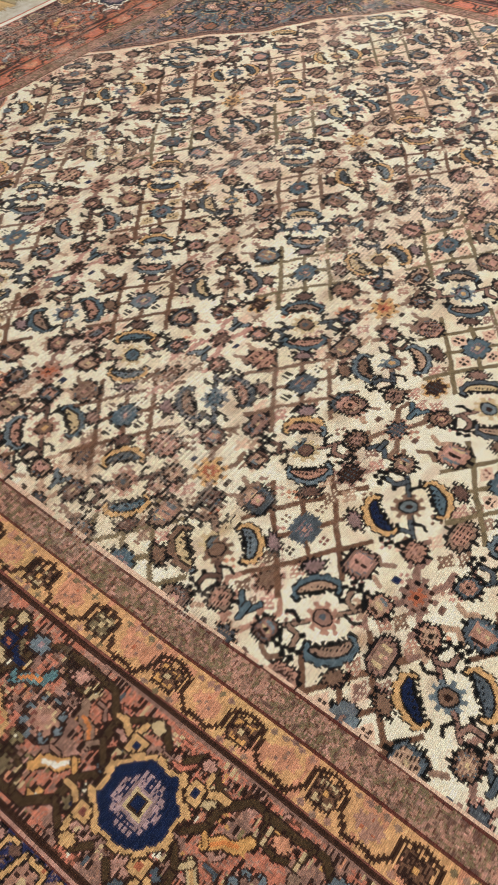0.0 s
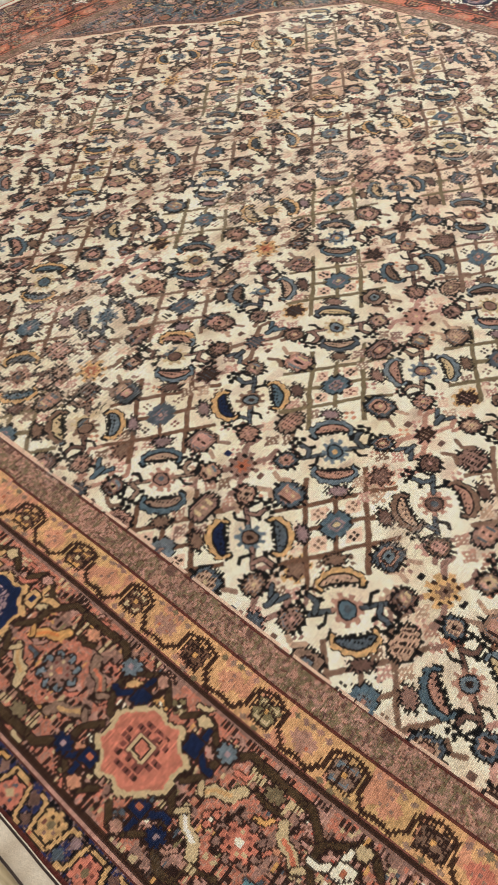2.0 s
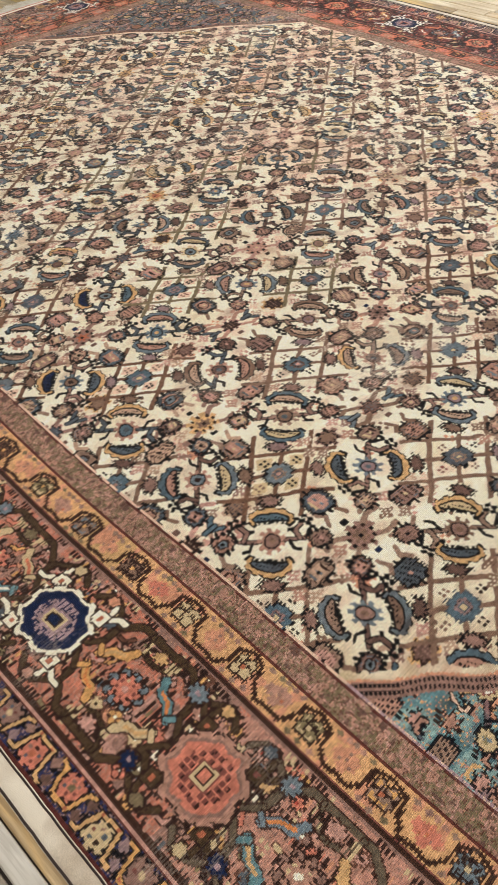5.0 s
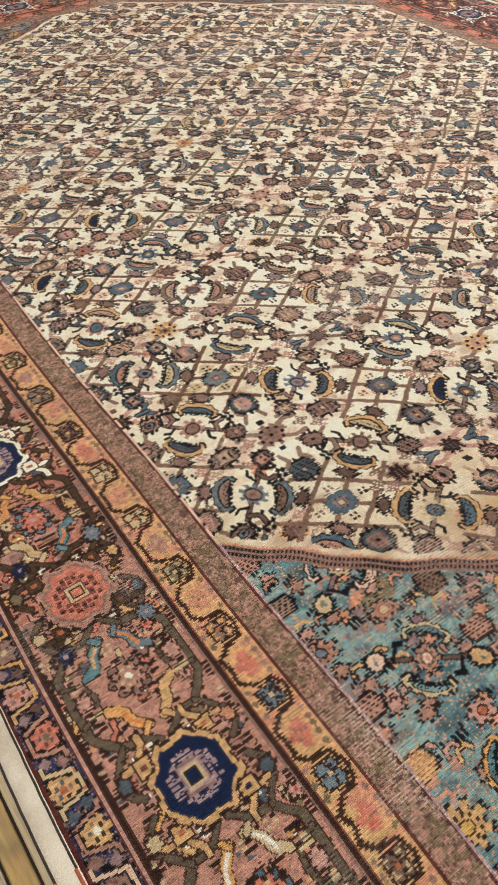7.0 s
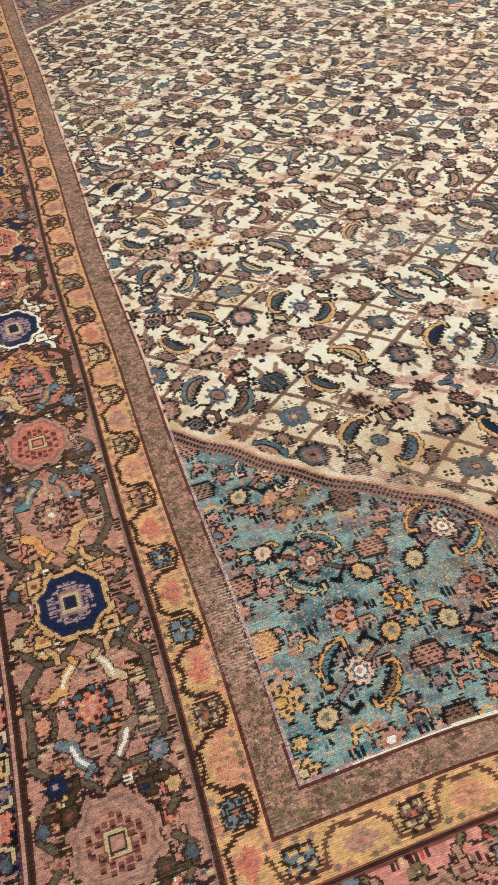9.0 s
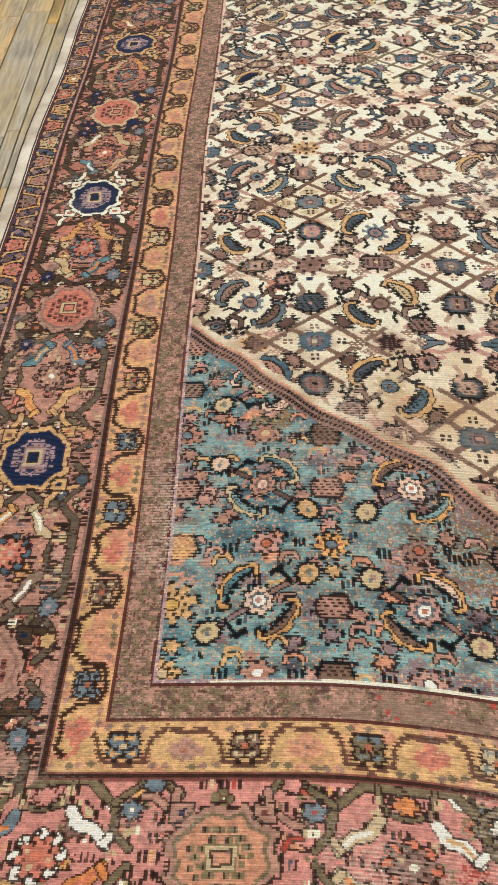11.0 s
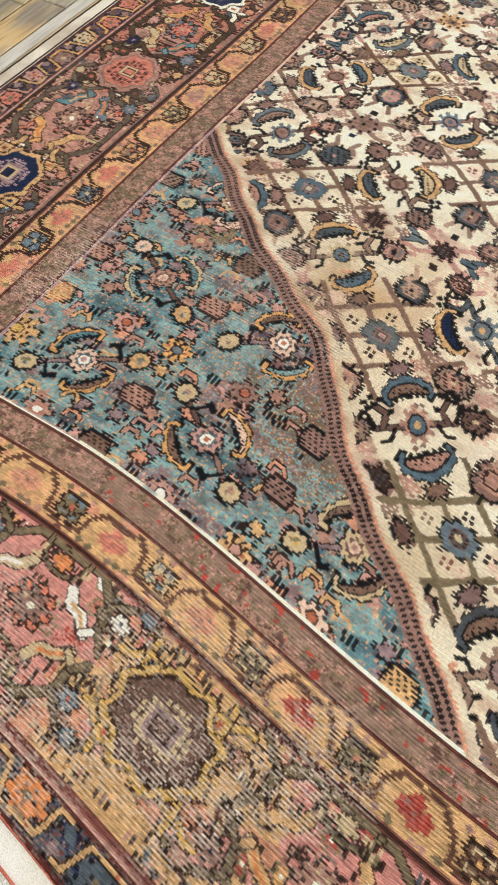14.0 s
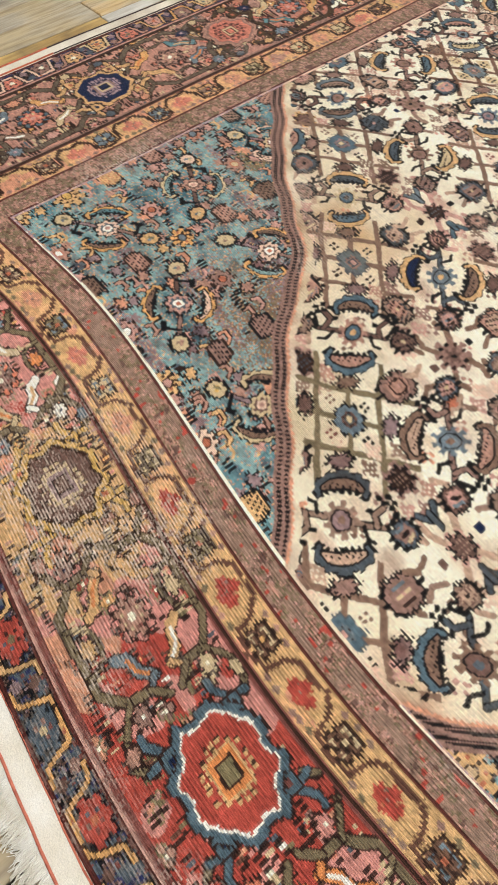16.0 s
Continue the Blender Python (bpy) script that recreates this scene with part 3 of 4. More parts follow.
def corner_pattern(weave, clip, seed):
    """The blue corners: white-eyed rosettes between ochre leaves, stars in the hollows, white flowers at the ends of dark stems."""
    rng = random.Random(seed)
    wide, high = 0.343, 0.281

    def pick(*dyes):
        return rng.choice(dyes)

    def jig(q):
        return rng.uniform(-q, q)

    for east in (False, True):
        for north in (False, True):
            def at(u, v, turn, reach):
                sx, sy = (-1 if east else 1), (-1 if north else 1)
                return Stamp(weave, FW - u if east else u, FL - v if north else v, turn * sx * sy, reach, clip)

            # faded small growth under the rest
            for _ in range(1150):
                st = at(rng.uniform(0, 1.25), rng.uniform(0, 0.95), 0, 0.05)
                kind = rng.random()
                if kind < 0.45:
                    st.haze(0, 0, rng.uniform(0.012, 0.035), rng.uniform(0.008, 0.018), pick("mauve", "dusty", "deepteal", "rose", "lilac", "faintpink", "steel"), rng.uniform(0.3, 0.7))
                elif kind < 0.66:
                    for q in range(pick(2, 3)):
                        st.rect(q * 0.0105 - 0.014, q * 0.004, 0.0034, 0.007, pick("ink", "umber", "ink", "slate"))
                elif kind < 0.85:
                    st.path([(-0.016, -0.008), (-0.012, 0.006), (0.01, 0.008), (0.018, -0.003)], 0.0075, pick("dusty", "sandochre", "faintpink", "rose"), pick("ink", "umber", None))
                else:
                    st.disc(0, 0, 0.015, 0.012, pick("dusty", "rose", "faintpink", "mauve"), 0.2, 6, pick("umber", "ink", None))
            for i in range(0, 5):
                for k in range(0, 5):
                    cx, cy = (0.02 if i == 0 else wide * i - 0.012) + jig(0.004), high * k + (0.014 if k == 0 else 0.0) + jig(0.004)
                    eye = (i + k) % 2 == 0
                    st = at(cx, cy, 0, 0.12)
                    big = 1.15 if rng.random() < 0.3 else 0.86
                    if eye:
                        # ochre star with four small blossoms about it
                        st.disc(0, 0, 0.034 * big, 0.029 * big, pick("ochre", "sandochre", "dusty", "sandochre"), 0.16, 8, "ink")
                        for q in range(8):
                            st.rect(0.022 * big * math.cos(q * 0.785), 0.019 * big * math.sin(q * 0.785), 0.003, 0.0036, pick("umber", "rust", "walnut"))
                        st.disc(0, 0, 0.010, 0.009, pick("sand", "steel", "rose"), edge="umber")
                        for q in (1, -1):
                            st.disc(jig(0.01), q * 0.055, 0.014, 0.011, pick("dusty", "rose", "sandochre"), 0.2, 6, "ink")
                    else:
                        st.tablet(0.03, 0.026, pick("rosebrown", "bark", "dusty", "sandochre"), "ink")
                        st.hatch(0, 0, 0.03, 0.026, pick("umber", "ink", "rust"), 0.014, 0.6)
                    # between the stars, up and across
                    st = at(cx, cy + high / 2, 0, 0.1)
                    if (i + k) % 3:
                        st.tablet(0.031, 0.022, pick("taupe", "rosebrown", "dusty", "bark"), pick("umber", "ink"))
                        st.hatch(0, 0, 0.034, 0.024, pick("ink", "umber"), 0.016, pick(0.7, -0.7))
                    else:
                        st.disc(0, 0, 0.042, 0.036, pick("sandochre", "ochre"), 0.18, 8, "ink")
                        for q in range(10):
                            st.rect(0.027 * math.cos(q * 0.628), 0.023 * math.sin(q * 0.628), 0.0034, 0.004, "umber")
                        st.disc(0, 0, 0.013, 0.011, "gold", edge="umber")
                    st = at(cx + wide / 2, cy, 0, 0.08)
                    st.disc(0, 0, 0.027, 0.021, pick("rose", "dusty", "peach", "rosebrown"), 0.16, 7, "umber")
                    st.disc(0, 0, 0.0095, 0.008, pick("ivory", "rust", "sand"), edge=pick("rust", "umber"))
                    for q in (1, -1):
                        st2 = at(cx + wide / 2 + q * 0.07, cy + jig(0.012), 0, 0.05)
                        for d in (-0.011, 0.0, 0.011):
                            st2.rect(d, 0, 0.0035, 0.011, "ink")
                    # the rosette, its two leaves and its two stems
                    rx, ry = cx + wide / 2 + jig(0.004), cy + high / 2 + 0.003
                    sign = 1 if (i + k) % 2 else -1
                    stem = -sign * 32
                    st = at(rx, ry, stem, 0.17)
                    for q in (1, -1):
                        e = pick(1, -1)
                        st.path([(q * 0.03, 0), (q * 0.09, 0)], 0.0085, pick("mauve", "rosebrown", "plum"), "ink")
                        st.path([(q * 0.072, 0), (q * 0.066, e * 0.03)], 0.0085, "ink")
                        st.rect(q * 0.06, e * 0.036, 0.014, 0.0065, "ink")
                        white = pick("ivory", "sand", "peach", "sand", "sandochre") if eye == (q * sign > 0) or rng.random() < 0.4 else pick("dusty", "rose", "taupe")
                        st.octagon(q * 0.112, 0, 0.021, 0.018, white, "ink", 1.4, 0.06)
                        st.rect(q * 0.112, 0, 0.0042, 0.0085, pick("gold", "taupe", "steel"))
                        st.rect(q * 0.112, 0.004, 0.009, 0.0032, pick("dusty", "sand", "olive"))
                    st = at(rx, ry, sign * 46 + jig(5), 0.17)
                    leaf = pick("ochre", "sandochre", "dusty", "sand", "peach")
                    for e, facing in ((1, 0), (-1, 180)):
                        st.crescent(-0.02 * e, 0, 0.088, 0.0175, facing + jig(5), 36, leaf, "ink", pick("deepteal", "slate", "bark", "teal", "peach"))
                    st.disc(0, 0, 0.028, 0.025, pick("peach", "rose", "sand", "dusty"), 0.1, 8, "ink")
                    st.disc(0, 0, 0.0185, 0.0165, pick("plum", "wine", "slate"), 0.12, 8)
                    st.disc(0, 0, 0.0125, 0.011, pick("ivory", "peach", "ivory"))
                    st.disc(0, 0, 0.0062, 0.0055, pick("rose", "coral", "rust"))


def guard_inner(weave, clip, side, length, seed):
    rng = random.Random(seed)
    start, step = (0.1755, 0.2095) if side == "south" else (-0.0025, 0.1845)
    n = int(length / step) + 4
    for k in range(-3, n):
        a = start + k * step
        place = along(side, a, 0.122)
        st = Stamp(weave, *place, 0.16, clip)
        f = step / 0.183
        st.path([(px * f, py) for px, py in ((-0.0915, -0.03), (-0.062, -0.036), (-0.04, -0.012), (-0.036, 0.024), (0.0, 0.036), (0.034, 0.024), (0.04, -0.012), (0.062, -0.036), (0.0915, -0.03))], 0.0056 if side == "south" else 0.0066, "brown" if side == "south" else "walnut", None, 0.0042)
        dye = rng.choice(("moss", "bark", "vine", "taupe", "steel", "sand", "olive"))
        mark = rng.choice(("sand", "sand", "umber", "ochre", "steel"))
        for px, py in ((-0.013, 0.009), (0.013, 0.009), (-0.012, -0.012), (0.012, -0.012)):
            st.disc(px, py, 0.0122, 0.0112, dye, 0.1, 5, "umber")
            st.rect(px * 1.3, py * 1.3, 0.0026, 0.006, mark)
            st.rect(px * 0.6, py * 1.5, 0.0055, 0.0022, mark)
        st.rect(0, -0.002, 0.005, 0.005, rng.choice(("rust", "ochre", "sand")))
        pink = rng.choice(("madder", "coral", "pink") if side == "south" and a > 0.95 else ("faintpink", "faintpink", "palepink", "dusty"))
        for px, py, r in ((0.0915 - 0.015, 0.004, 0.018), (0.0915 + 0.015, 0.004, 0.018), (0.0915, 0.014, 0.015), (0.0915, -0.012, 0.014)):
            st.disc(px + 0.0915 * (f - 1), py, r * 0.82, r * 0.8, pink, 0.14, 6)
        for px, py in ((0.0, 0.004), (0.012, -0.004), (-0.012, -0.004), (0.0, 0.016)):
            st.rect(0.0915 * f + px, py, 0.003, 0.003, rng.choice(("rosebrown", "rust", "taupe")))
        for px, py in ((0.052, 0.034), (-0.052, 0.034), (0.03, -0.036), (-0.03, -0.036), (0.0915, 0.038), (0.075, 0.036), (-0.075, 0.036), (0.0, -0.038)):
            st.lozenge(px, py, 0.0095, 0.0075, rng.choice(("taupe", "moss", "rosebrown", "dusty")))


def guard_outer(weave, clip, side, length, seed):
    rng = random.Random(seed)
    step = 0.158 if side == "south" else 0.106
    f = step / 0.106
    n = int(length / step) + 8
    for k in range(-6, n):
        a = k * step
        s = 1 if k % 2 == 0 else -1
        place = along(side, a, 0.531)
        st = Stamp(weave, *place, 0.14, clip, s)
        late = side == "south" and a > 0.6
        bloom = rng.choice(("madder", "rust", "slate", "orange", "madder") if late else ("rose", "palepink", "mauve", "sand", "dusty", "sandochre", "rosebrown", "palepink"))
        st.disc(0, -0.006, 0.029 * f ** 0.6, 0.025 * f ** 0.3, bloom, 0.12, 7, "ink")
        for q in range(5):
            ang = 1.257 * q + 0.4
            st.rect(0.015 * math.cos(ang), -0.006 + 0.013 * math.sin(ang), 0.0042, 0.0034, rng.choice(("umber", "wine", "rosebrown", "slate")))
        st.disc(0, -0.006, 0.008, 0.007, rng.choice(("cream", "sand", "rust", "moss")))
        warm = (side == "west" and a > 0.75) or late
        vine = rng.choice(("sandochre", "ochre", "sandochre") if warm else ("sand", "dusty", "peach"))
        half = step / 2
        st.path([(-half, -0.029), (-0.037 * f, -0.027), (-0.031 * f, 0.0), (-0.024 * f, 0.026), (0.024 * f, 0.026), (0.031 * f, 0.0), (0.037 * f, -0.027), (half, -0.029)], 0.0078, vine, "ink", 0.0)
        for px in (-0.02, 0.02):
            st.rect(px, 0.026, 0.0036, 0.003, rng.choice(("rust", "umber")))
        for px, py in ((-half + 0.006, 0.016), (half - 0.006, 0.016)):
            st.lozenge(px, py, 0.013, 0.014, rng.choice(("mauve", "rosebrown", "slate", "plum")))


def along(side, a, out):
    """Design place and turn for a spot a along a side and out from the field."""
    if side == "west":
        return -out, a, -90
    if side == "east":
        return FW + out, a, 90
    if side == "south":
        return a, -out, 180
    return a, FL + out, 0


def filler(weave, clip, side, length, dyes, vines, seed):
    """Small blossoms, bars and hooks crowded between the large palmettes."""
    rng = random.Random(seed)
    for k in range(int(length * (330 if side == "south" else 480))):
        a, out = rng.uniform(-0.5, length + 0.5), rng.uniform(0.19, 0.47)
        st = Stamp(weave, *along(side, a, out), 0.06, clip)
        kind = rng.random()
        dye = rng.choice(dyes)
        if kind < 0.08:
            st.disc(0, 0, rng.uniform(0.01, 0.016), rng.uniform(0.009, 0.015), dye, 0.16, 6, rng.choice(vines))
            st.rect(0, 0, 0.0036, 0.0036, rng.choice(("umber", "cream", "madder")))
        elif kind < 0.12:
            for px, py in ((-0.011, 0), (0.011, 0), (0, 0.010), (0, -0.010)):
                st.disc(px, py, 0.0068, 0.0062, dye, edge=rng.choice(vines))
            st.rect(0, 0, 0.003, 0.003, "cream")
        elif kind < 0.2:
            s = rng.choice((1, -1))
            st.path([(-0.02, 0), (0.0, s * 0.002), (0.01, s * 0.018)], 0.0075, dye, rng.choice(vines))
        elif kind < 0.88:
            for q in range(rng.choice((2, 3, 4))):
                st.rect(-0.014 + q * 0.0105, 0, 0.003, 0.0085, dye if q % 3 == 1 else "umber")
        else:
            for px, py in ((-0.007, -0.007), (0.007, 0.007), (0.007, -0.007), (-0.007, 0.007)):
                st.rect(px, py, 0.004, 0.004, rng.choice((dye, "sand", "umber")))


def main_motifs(weave, clip, side, first, step, length, scheme, seed):
    rng = random.Random(seed)
    n = int((length - first) / step) + 2
    for k in range(-1, n):
        a = first + k * step
        spec = scheme(k, a)
        st = Stamp(weave, *along(side, a + step / 2, 0.308 if side == "south" else 0.33), 0.3, clip)
        vine, vedge = spec["vine"], spec["vedge"]
        # the frame of vines round the middle flower
        for q in (1, -1):
            st.path([(-0.125, q * 0.04), (-0.12, q * 0.085), (-0.075, q * 0.124), (0.075, q * 0.124), (0.12, q * 0.085), (0.125, q * 0.04)], 0.0145, vine, vedge)
            st.path([(-0.12, q * 0.085), (-0.165, q * 0.12)], 0.010, vine, vedge)
            st.path([(0.12, q * 0.085), (0.165, q * 0.12)], 0.010, vine, vedge)
            st.path([(-0.05, q * 0.124), (-0.035, q * 0.085), (0.0, q * 0.075), (0.035, q * 0.085), (0.05, q * 0.124)], 0.008, vine, vedge)
            st.disc(0, q * 0.1, 0.018, 0.014, rng.choice(spec["small"]), 0.15, 7, vedge)
            for s in (1, -1):
                st.path([(s * 0.165, q * 0.12), (s * 0.2, q * 0.125), (s * 0.225, q * 0.1)], 0.0115, vine, vedge)
                st.path([(s * 0.125, q * 0.04), (s * 0.15, q * 0.012)], 0.0115, vine, vedge)
                for d in range(4):
                    st.rect(s * (0.066 + 0.0095 * d), q * 0.142, 0.0028, 0.0075, "umber")
                    st.rect(s * (0.128 + 0.0095 * d), q * 0.139, 0.0028, 0.0075, rng.choice(("umber", "sand", "umber")))
            for s in (1, -1):
                leaf = rng.choice(spec["leaf"])
                st.path([(s * 0.108, q * 0.018), (s * 0.088, q * 0.04), (s * 0.062, q * 0.046), (s * 0.046, q * 0.07)], 0.019, leaf, vedge)
                st.path([(s * 0.1, q * 0.026), (s * 0.084, q * 0.043), (s * 0.06, q * 0.05)], 0.008, rng.choice(("orange", "sandochre", "coral", "ivory")))
                st.rect(s * 0.05, q * 0.06, 0.006, 0.016, leaf)
                st.path([(s * 0.15, q * 0.02), (s * 0.15, q * 0.055)], 0.006, "umber")
                for d in (0.0, 0.0085, 0.017, 0.0255):
                    st.rect(s * (0.03 + d), q * 0.104, 0.0026, 0.0075, rng.choice(("umber", "sand")))
                    st.rect(s * (0.145 + d * 0.8), q * 0.04, 0.0026, 0.0065, rng.choice(("umber", "cream", "sand")))
                st.path([(s * 0.105, q * 0.018), (s * 0.118, q * 0.03)], 0.011, leaf, vedge)
                for d in (0.0, 0.009, 0.018):
                    st.rect(s * (0.03 + d), q * 0.088, 0.0028, 0.007, rng.choice(("umber", "sand", "dusty")))
                st.disc(s * 0.15, q * 0.075, 0.017, 0.014, rng.choice(spec["small"]), 0.15, 6, vedge)
                st.disc(s * 0.185, q * 0.118, 0.014, 0.012, rng.choice(spec["small"]), 0.1, 6, vedge)
                st.rect(s * 0.15, q * 0.075, 0.004, 0.004, rng.choice(("navy", "cream", "madder")))
        flower = rng.choice(spec["flower"])
        for q in range(8):
            st.disc(0.037 * math.cos(q * math.pi / 4), 0.034 * math.sin(q * math.pi / 4), 0.0105, 0.0095, flower, edge="umber")
        st.disc(0, 0, 0.031, 0.028, rng.choice(("palepink", "rosebrown", "dusty")), 0.15, 8, "umber")
        for q in range(8):
            st.rect(0.021 * math.cos(q * 0.785 + 0.3), 0.019 * math.sin(q * 0.785 + 0.3), 0.0036, 0.0036, rng.choice(("umber", "sand", "wine")))
        st.disc(0, 0, 0.008, 0.007, rng.choice(("rose", "coral", "cream")))
        # the large palmette
        st = Stamp(weave, *along(side, a, 0.308 if side == "south" else 0.33), 0.3, clip)
        rim, core, hook = spec["rim"], spec["core"], spec.get("hook", spec["rim"])
        for q in (1, -1):
            for s in (1, -1):
                kink = rng.choice((1, -1))
                st.path([(s * 0.05, q * 0.05), (s * 0.084, q * 0.074), (s * 0.112, q * (0.074 + 0.022 * kink)), (s * 0.128, q * (0.074 + 0.022 * kink))], 0.0115, hook, "umber")
                st.path([(s * 0.084, q * 0.074), (s * 0.078, q * 0.108)], 0.0115, hook, "umber")
                st.rect(s * 0.07, q * 0.07, 0.0165, 0.0155, hook, "umber")
                st.rect(s * 0.07, q * 0.07, 0.006, 0.006, rng.choice(("navy", "wine", "rust")))
        big = spec.get("size", 1.0)
        for radius, dye, edge, wob in ((0.086, rim, "umber", 0.045), (0.075, spec["line"], None, 0.02), (0.071 if spec["line"] == "ivory" else 0.068, core, None, 0.03)):
            st.octagon(0, 0, radius * big, radius * 0.92 * big, dye, edge, 0.8, wob, spec["lobes"])
        if core == "navy":
            st.hatch(0, 0, 0.052, 0.046, spec["grid"], 0.0136)
            st.rect(0, 0, 0.031, 0.027, rng.choice(("mauve", "rosebrown")), "navy")
        if "stars" in spec:
            for s in (1, -1):
                for px, py, dye in ((0.128, -0.085, "navy"), (0.13, 0.1, "steel")):
                    st.disc(s * px, py, 0.019, 0.017, dye, 0.14, 8, "umber")
                    st.rect(s * px, py, 0.005, 0.0045, "lilac")
        grid = spec["grid"]
        for gx in range(-4, 5):
            for gy in range(-3, 4):
                if 2 < abs(gx) + abs(gy) < 6 and rng.random() < 0.85:
                    st.rect(gx * 0.0115, gy * 0.0145, 0.0034 if (gx + gy) % 2 else 0.0044, 0.0052, grid)
                    if core not in ("navy", "slate") and (gx + gy) % 2:
                        st.rect(gx * 0.0115 + 0.0055, gy * 0.0145, 0.002, 0.0052, "umber")
        st.rect(0, 0, 0.022 * big ** 2, 0.02 * big ** 2, spec["heart"], grid)
        st.rect(0, 0, 0.012 * big ** 2, 0.011 * big ** 2, spec.get("eye", core), "umber")


def spandrel_masks(u, v):
    def line(p, q, long, short):
        t = p - q
        wob = 0.045 * np.exp(-(((t - 0.1) / 0.19) ** 2)) - 0.02 * np.exp(-(((t + 0.4) / 0.2) ** 2)) + 0.048 * smooth(0.45, 0.95, t) + 0.005 * np.sin(26.0 * t)
        return p / long + q / short - 1.0 - wob

    return [line(u, v, 1.1, 0.92), line(FW - u, v, 1.43, 1.02), line(u, FL - v, 1.25, 0.9), line(FW - u, FL - v, 1.12, 1.0)]


def dye_carpet(weave):
    u, v, C = weave.U, weave.V, weave.C
    out = np.maximum(np.maximum(-u, u - FW), np.maximum(-v, v - FL))
    field = out < 0
    dist = np.stack([m * 0.7 for m in spandrel_masks(u, v)])
    near = dist.min(axis=0)
    which = dist.argmin(axis=0)
    cream = field & (near > 0)
    corner = field & (near < -0.032)
    C[...] = INDEX["cream"]
    C[corner] = INDEX["teal"]
    fade = value_noise(u, v, 0.16, 0.07, 5)
    strewn = np.random.RandomState(78).rand(*C.shape)
    C[corner & (fade > 0.66)] = INDEX["deepteal"]
    C[corner & (fade < 0.2) & (strewn > 0.4)] = INDEX["mauve"]
    C[corner & (value_noise(u, v, 0.22, 0.12, 6) > 0.86)] = INDEX["olive"]
    greyed = corner & (which > 1)
    C[greyed] = INDEX["slate"]
    C[greyed & (fade > 0.45)] = INDEX["mauve"]
    C[greyed & (fade > 0.7)] = INDEX["steel"]
    for dye, low in (("deepteal", 0.0), ("mauve", 0.10), ("faintpink", 0.17), ("teal", 0.24), ("sandochre", 0.31)):
        C[corner & (strewn >= low) & (strewn < low + 0.055)] = INDEX[dye]
    rusty = np.exp(-(((u - 0.68) / 0.16) ** 2 + ((v - 0.30) / 0.10) ** 2))
    C[corner & (strewn > 1 - 0.55 * rusty)] = INDEX["bark"]
    C[corner & (strewn < 0.25 * rusty)] = INDEX["moss"]
    browned = np.exp(-((near / 0.17) ** 2)) * (0.25 + 1.1 * value_noise(u, v, 0.09, 0.07, 28)) * (v < FL / 2)
    everywhere = (slice(None), slice(None))
    weave.stain(everywhere, 0.28 * smooth(0.5, 0.8, value_noise(u, v, 0.14, 0.022, 37)) * corner, "dusty")
    weave.stain(everywhere, np.clip(0.55 * browned, 0, 1) * cream, "sand")
    weave.stain(everywhere, 0.75 * np.exp(-(((u - 0.62) / 0.26) ** 2 + ((v - 0.62) / 0.22) ** 2)) * (0.2 + value_noise(u, v, 0.1, 0.08, 36)) * cream, "sandochre")
    weave.stain(everywhere, 0.4 * np.exp(-((near / 0.008) ** 2)) * cream * (0.5 + value_noise(u, v, 0.08, 0.06, 31)), "faintpink")
    weave.stain(everywhere, 0.35 * smooth(0.55, 0.9, value_noise(u, v, 0.13, 0.1, 32)) * cream, "sand")
    field_pattern(weave, cream, 3)
    corner_pattern(weave, corner, 4)
    # faded peach margin and the laddered brown line that bound the cream field
    ragged = value_noise(u, v, 0.012, 0.012, 9)
    rows_on = (v / 0.0078) % 1.0 > 0.5
    C[field & (near > 0) & (near < 0.017 + 0.012 * ragged)] = INDEX["cream"]
    C[field & (near > 0) & (near < 0.002 + 0.004 * ragged + 0.003 * rows_on)] = INDEX["faintpink"]
    C[field & (near <= 0) & (near > -0.034)] = INDEX["rosebrown"]
    tick = ((u - v) / 0.0135) % 1.0 > 0.42
    C[field & (near <= -0.003) & (near > -0.011) & tick] = INDEX["dark"]
    C[field & (near <= -0.018) & (near > -0.027) & tick] = INDEX["dark"]
    # straight bands of the border
    rough = value_noise(u, v, 0.03, 0.03, 10) * 0.003
    C[(out > -0.0065) & (out <= 0.0) & (value_noise(u, v, 0.03, 0.012, 24) > 0.3)] = INDEX["peach"]
    C[(out > -0.0065) & (out <= 0.0) & (near < 0) & (strewn > 0.3)] = INDEX["lilac"]
    C[(out > -0.0062 * smooth(0.05, 0.5, u) * (1 - 0.6 * smooth(1.0, 1.6, u)) - 0.002 * ragged) & (out <= 0.0) & (v < 0.02) & (u > 0.02)] = INDEX["cream"]
    side_x = np.maximum(-u, u - FW) > np.maximum(-v, v - FL)
    south, north = (~side_x) & (v < FL / 2), (~side_x) & (v > FL / 2)
    west, east = side_x & (u < FW / 2), side_x & (u > FW / 2)
    C[out > 0] = INDEX["redline"]
    stripe = (out > 0.0055 + rough) & (out < 0.069)
    C[stripe] = INDEX["stripe"]
    speck = value_noise(u, v, 0.012, 0.010, 12)
    dots = np.random.RandomState(77).rand(*C.shape)
    C[stripe & (speck + dots > 1.28)] = INDEX["taupe"]
    C[stripe & (speck + dots < 0.72)] = INDEX["moss"]
    C[stripe & (value_noise(u, v, 0.07, 0.03, 26) > 0.62) & (strewn > 0.55)] = INDEX["moss"]
    C[stripe & (value_noise(u, v, 0.09, 0.03, 27) > 0.66) & (strewn > 0.5)] = INDEX["dusty"]
    C[stripe & (speck - dots > 0.45)] = INDEX["rose"]
    clump = value_noise(u, v, 0.011, 0.009, 29)
    C[stripe & (clump > 0.74)] = INDEX["dusty"]
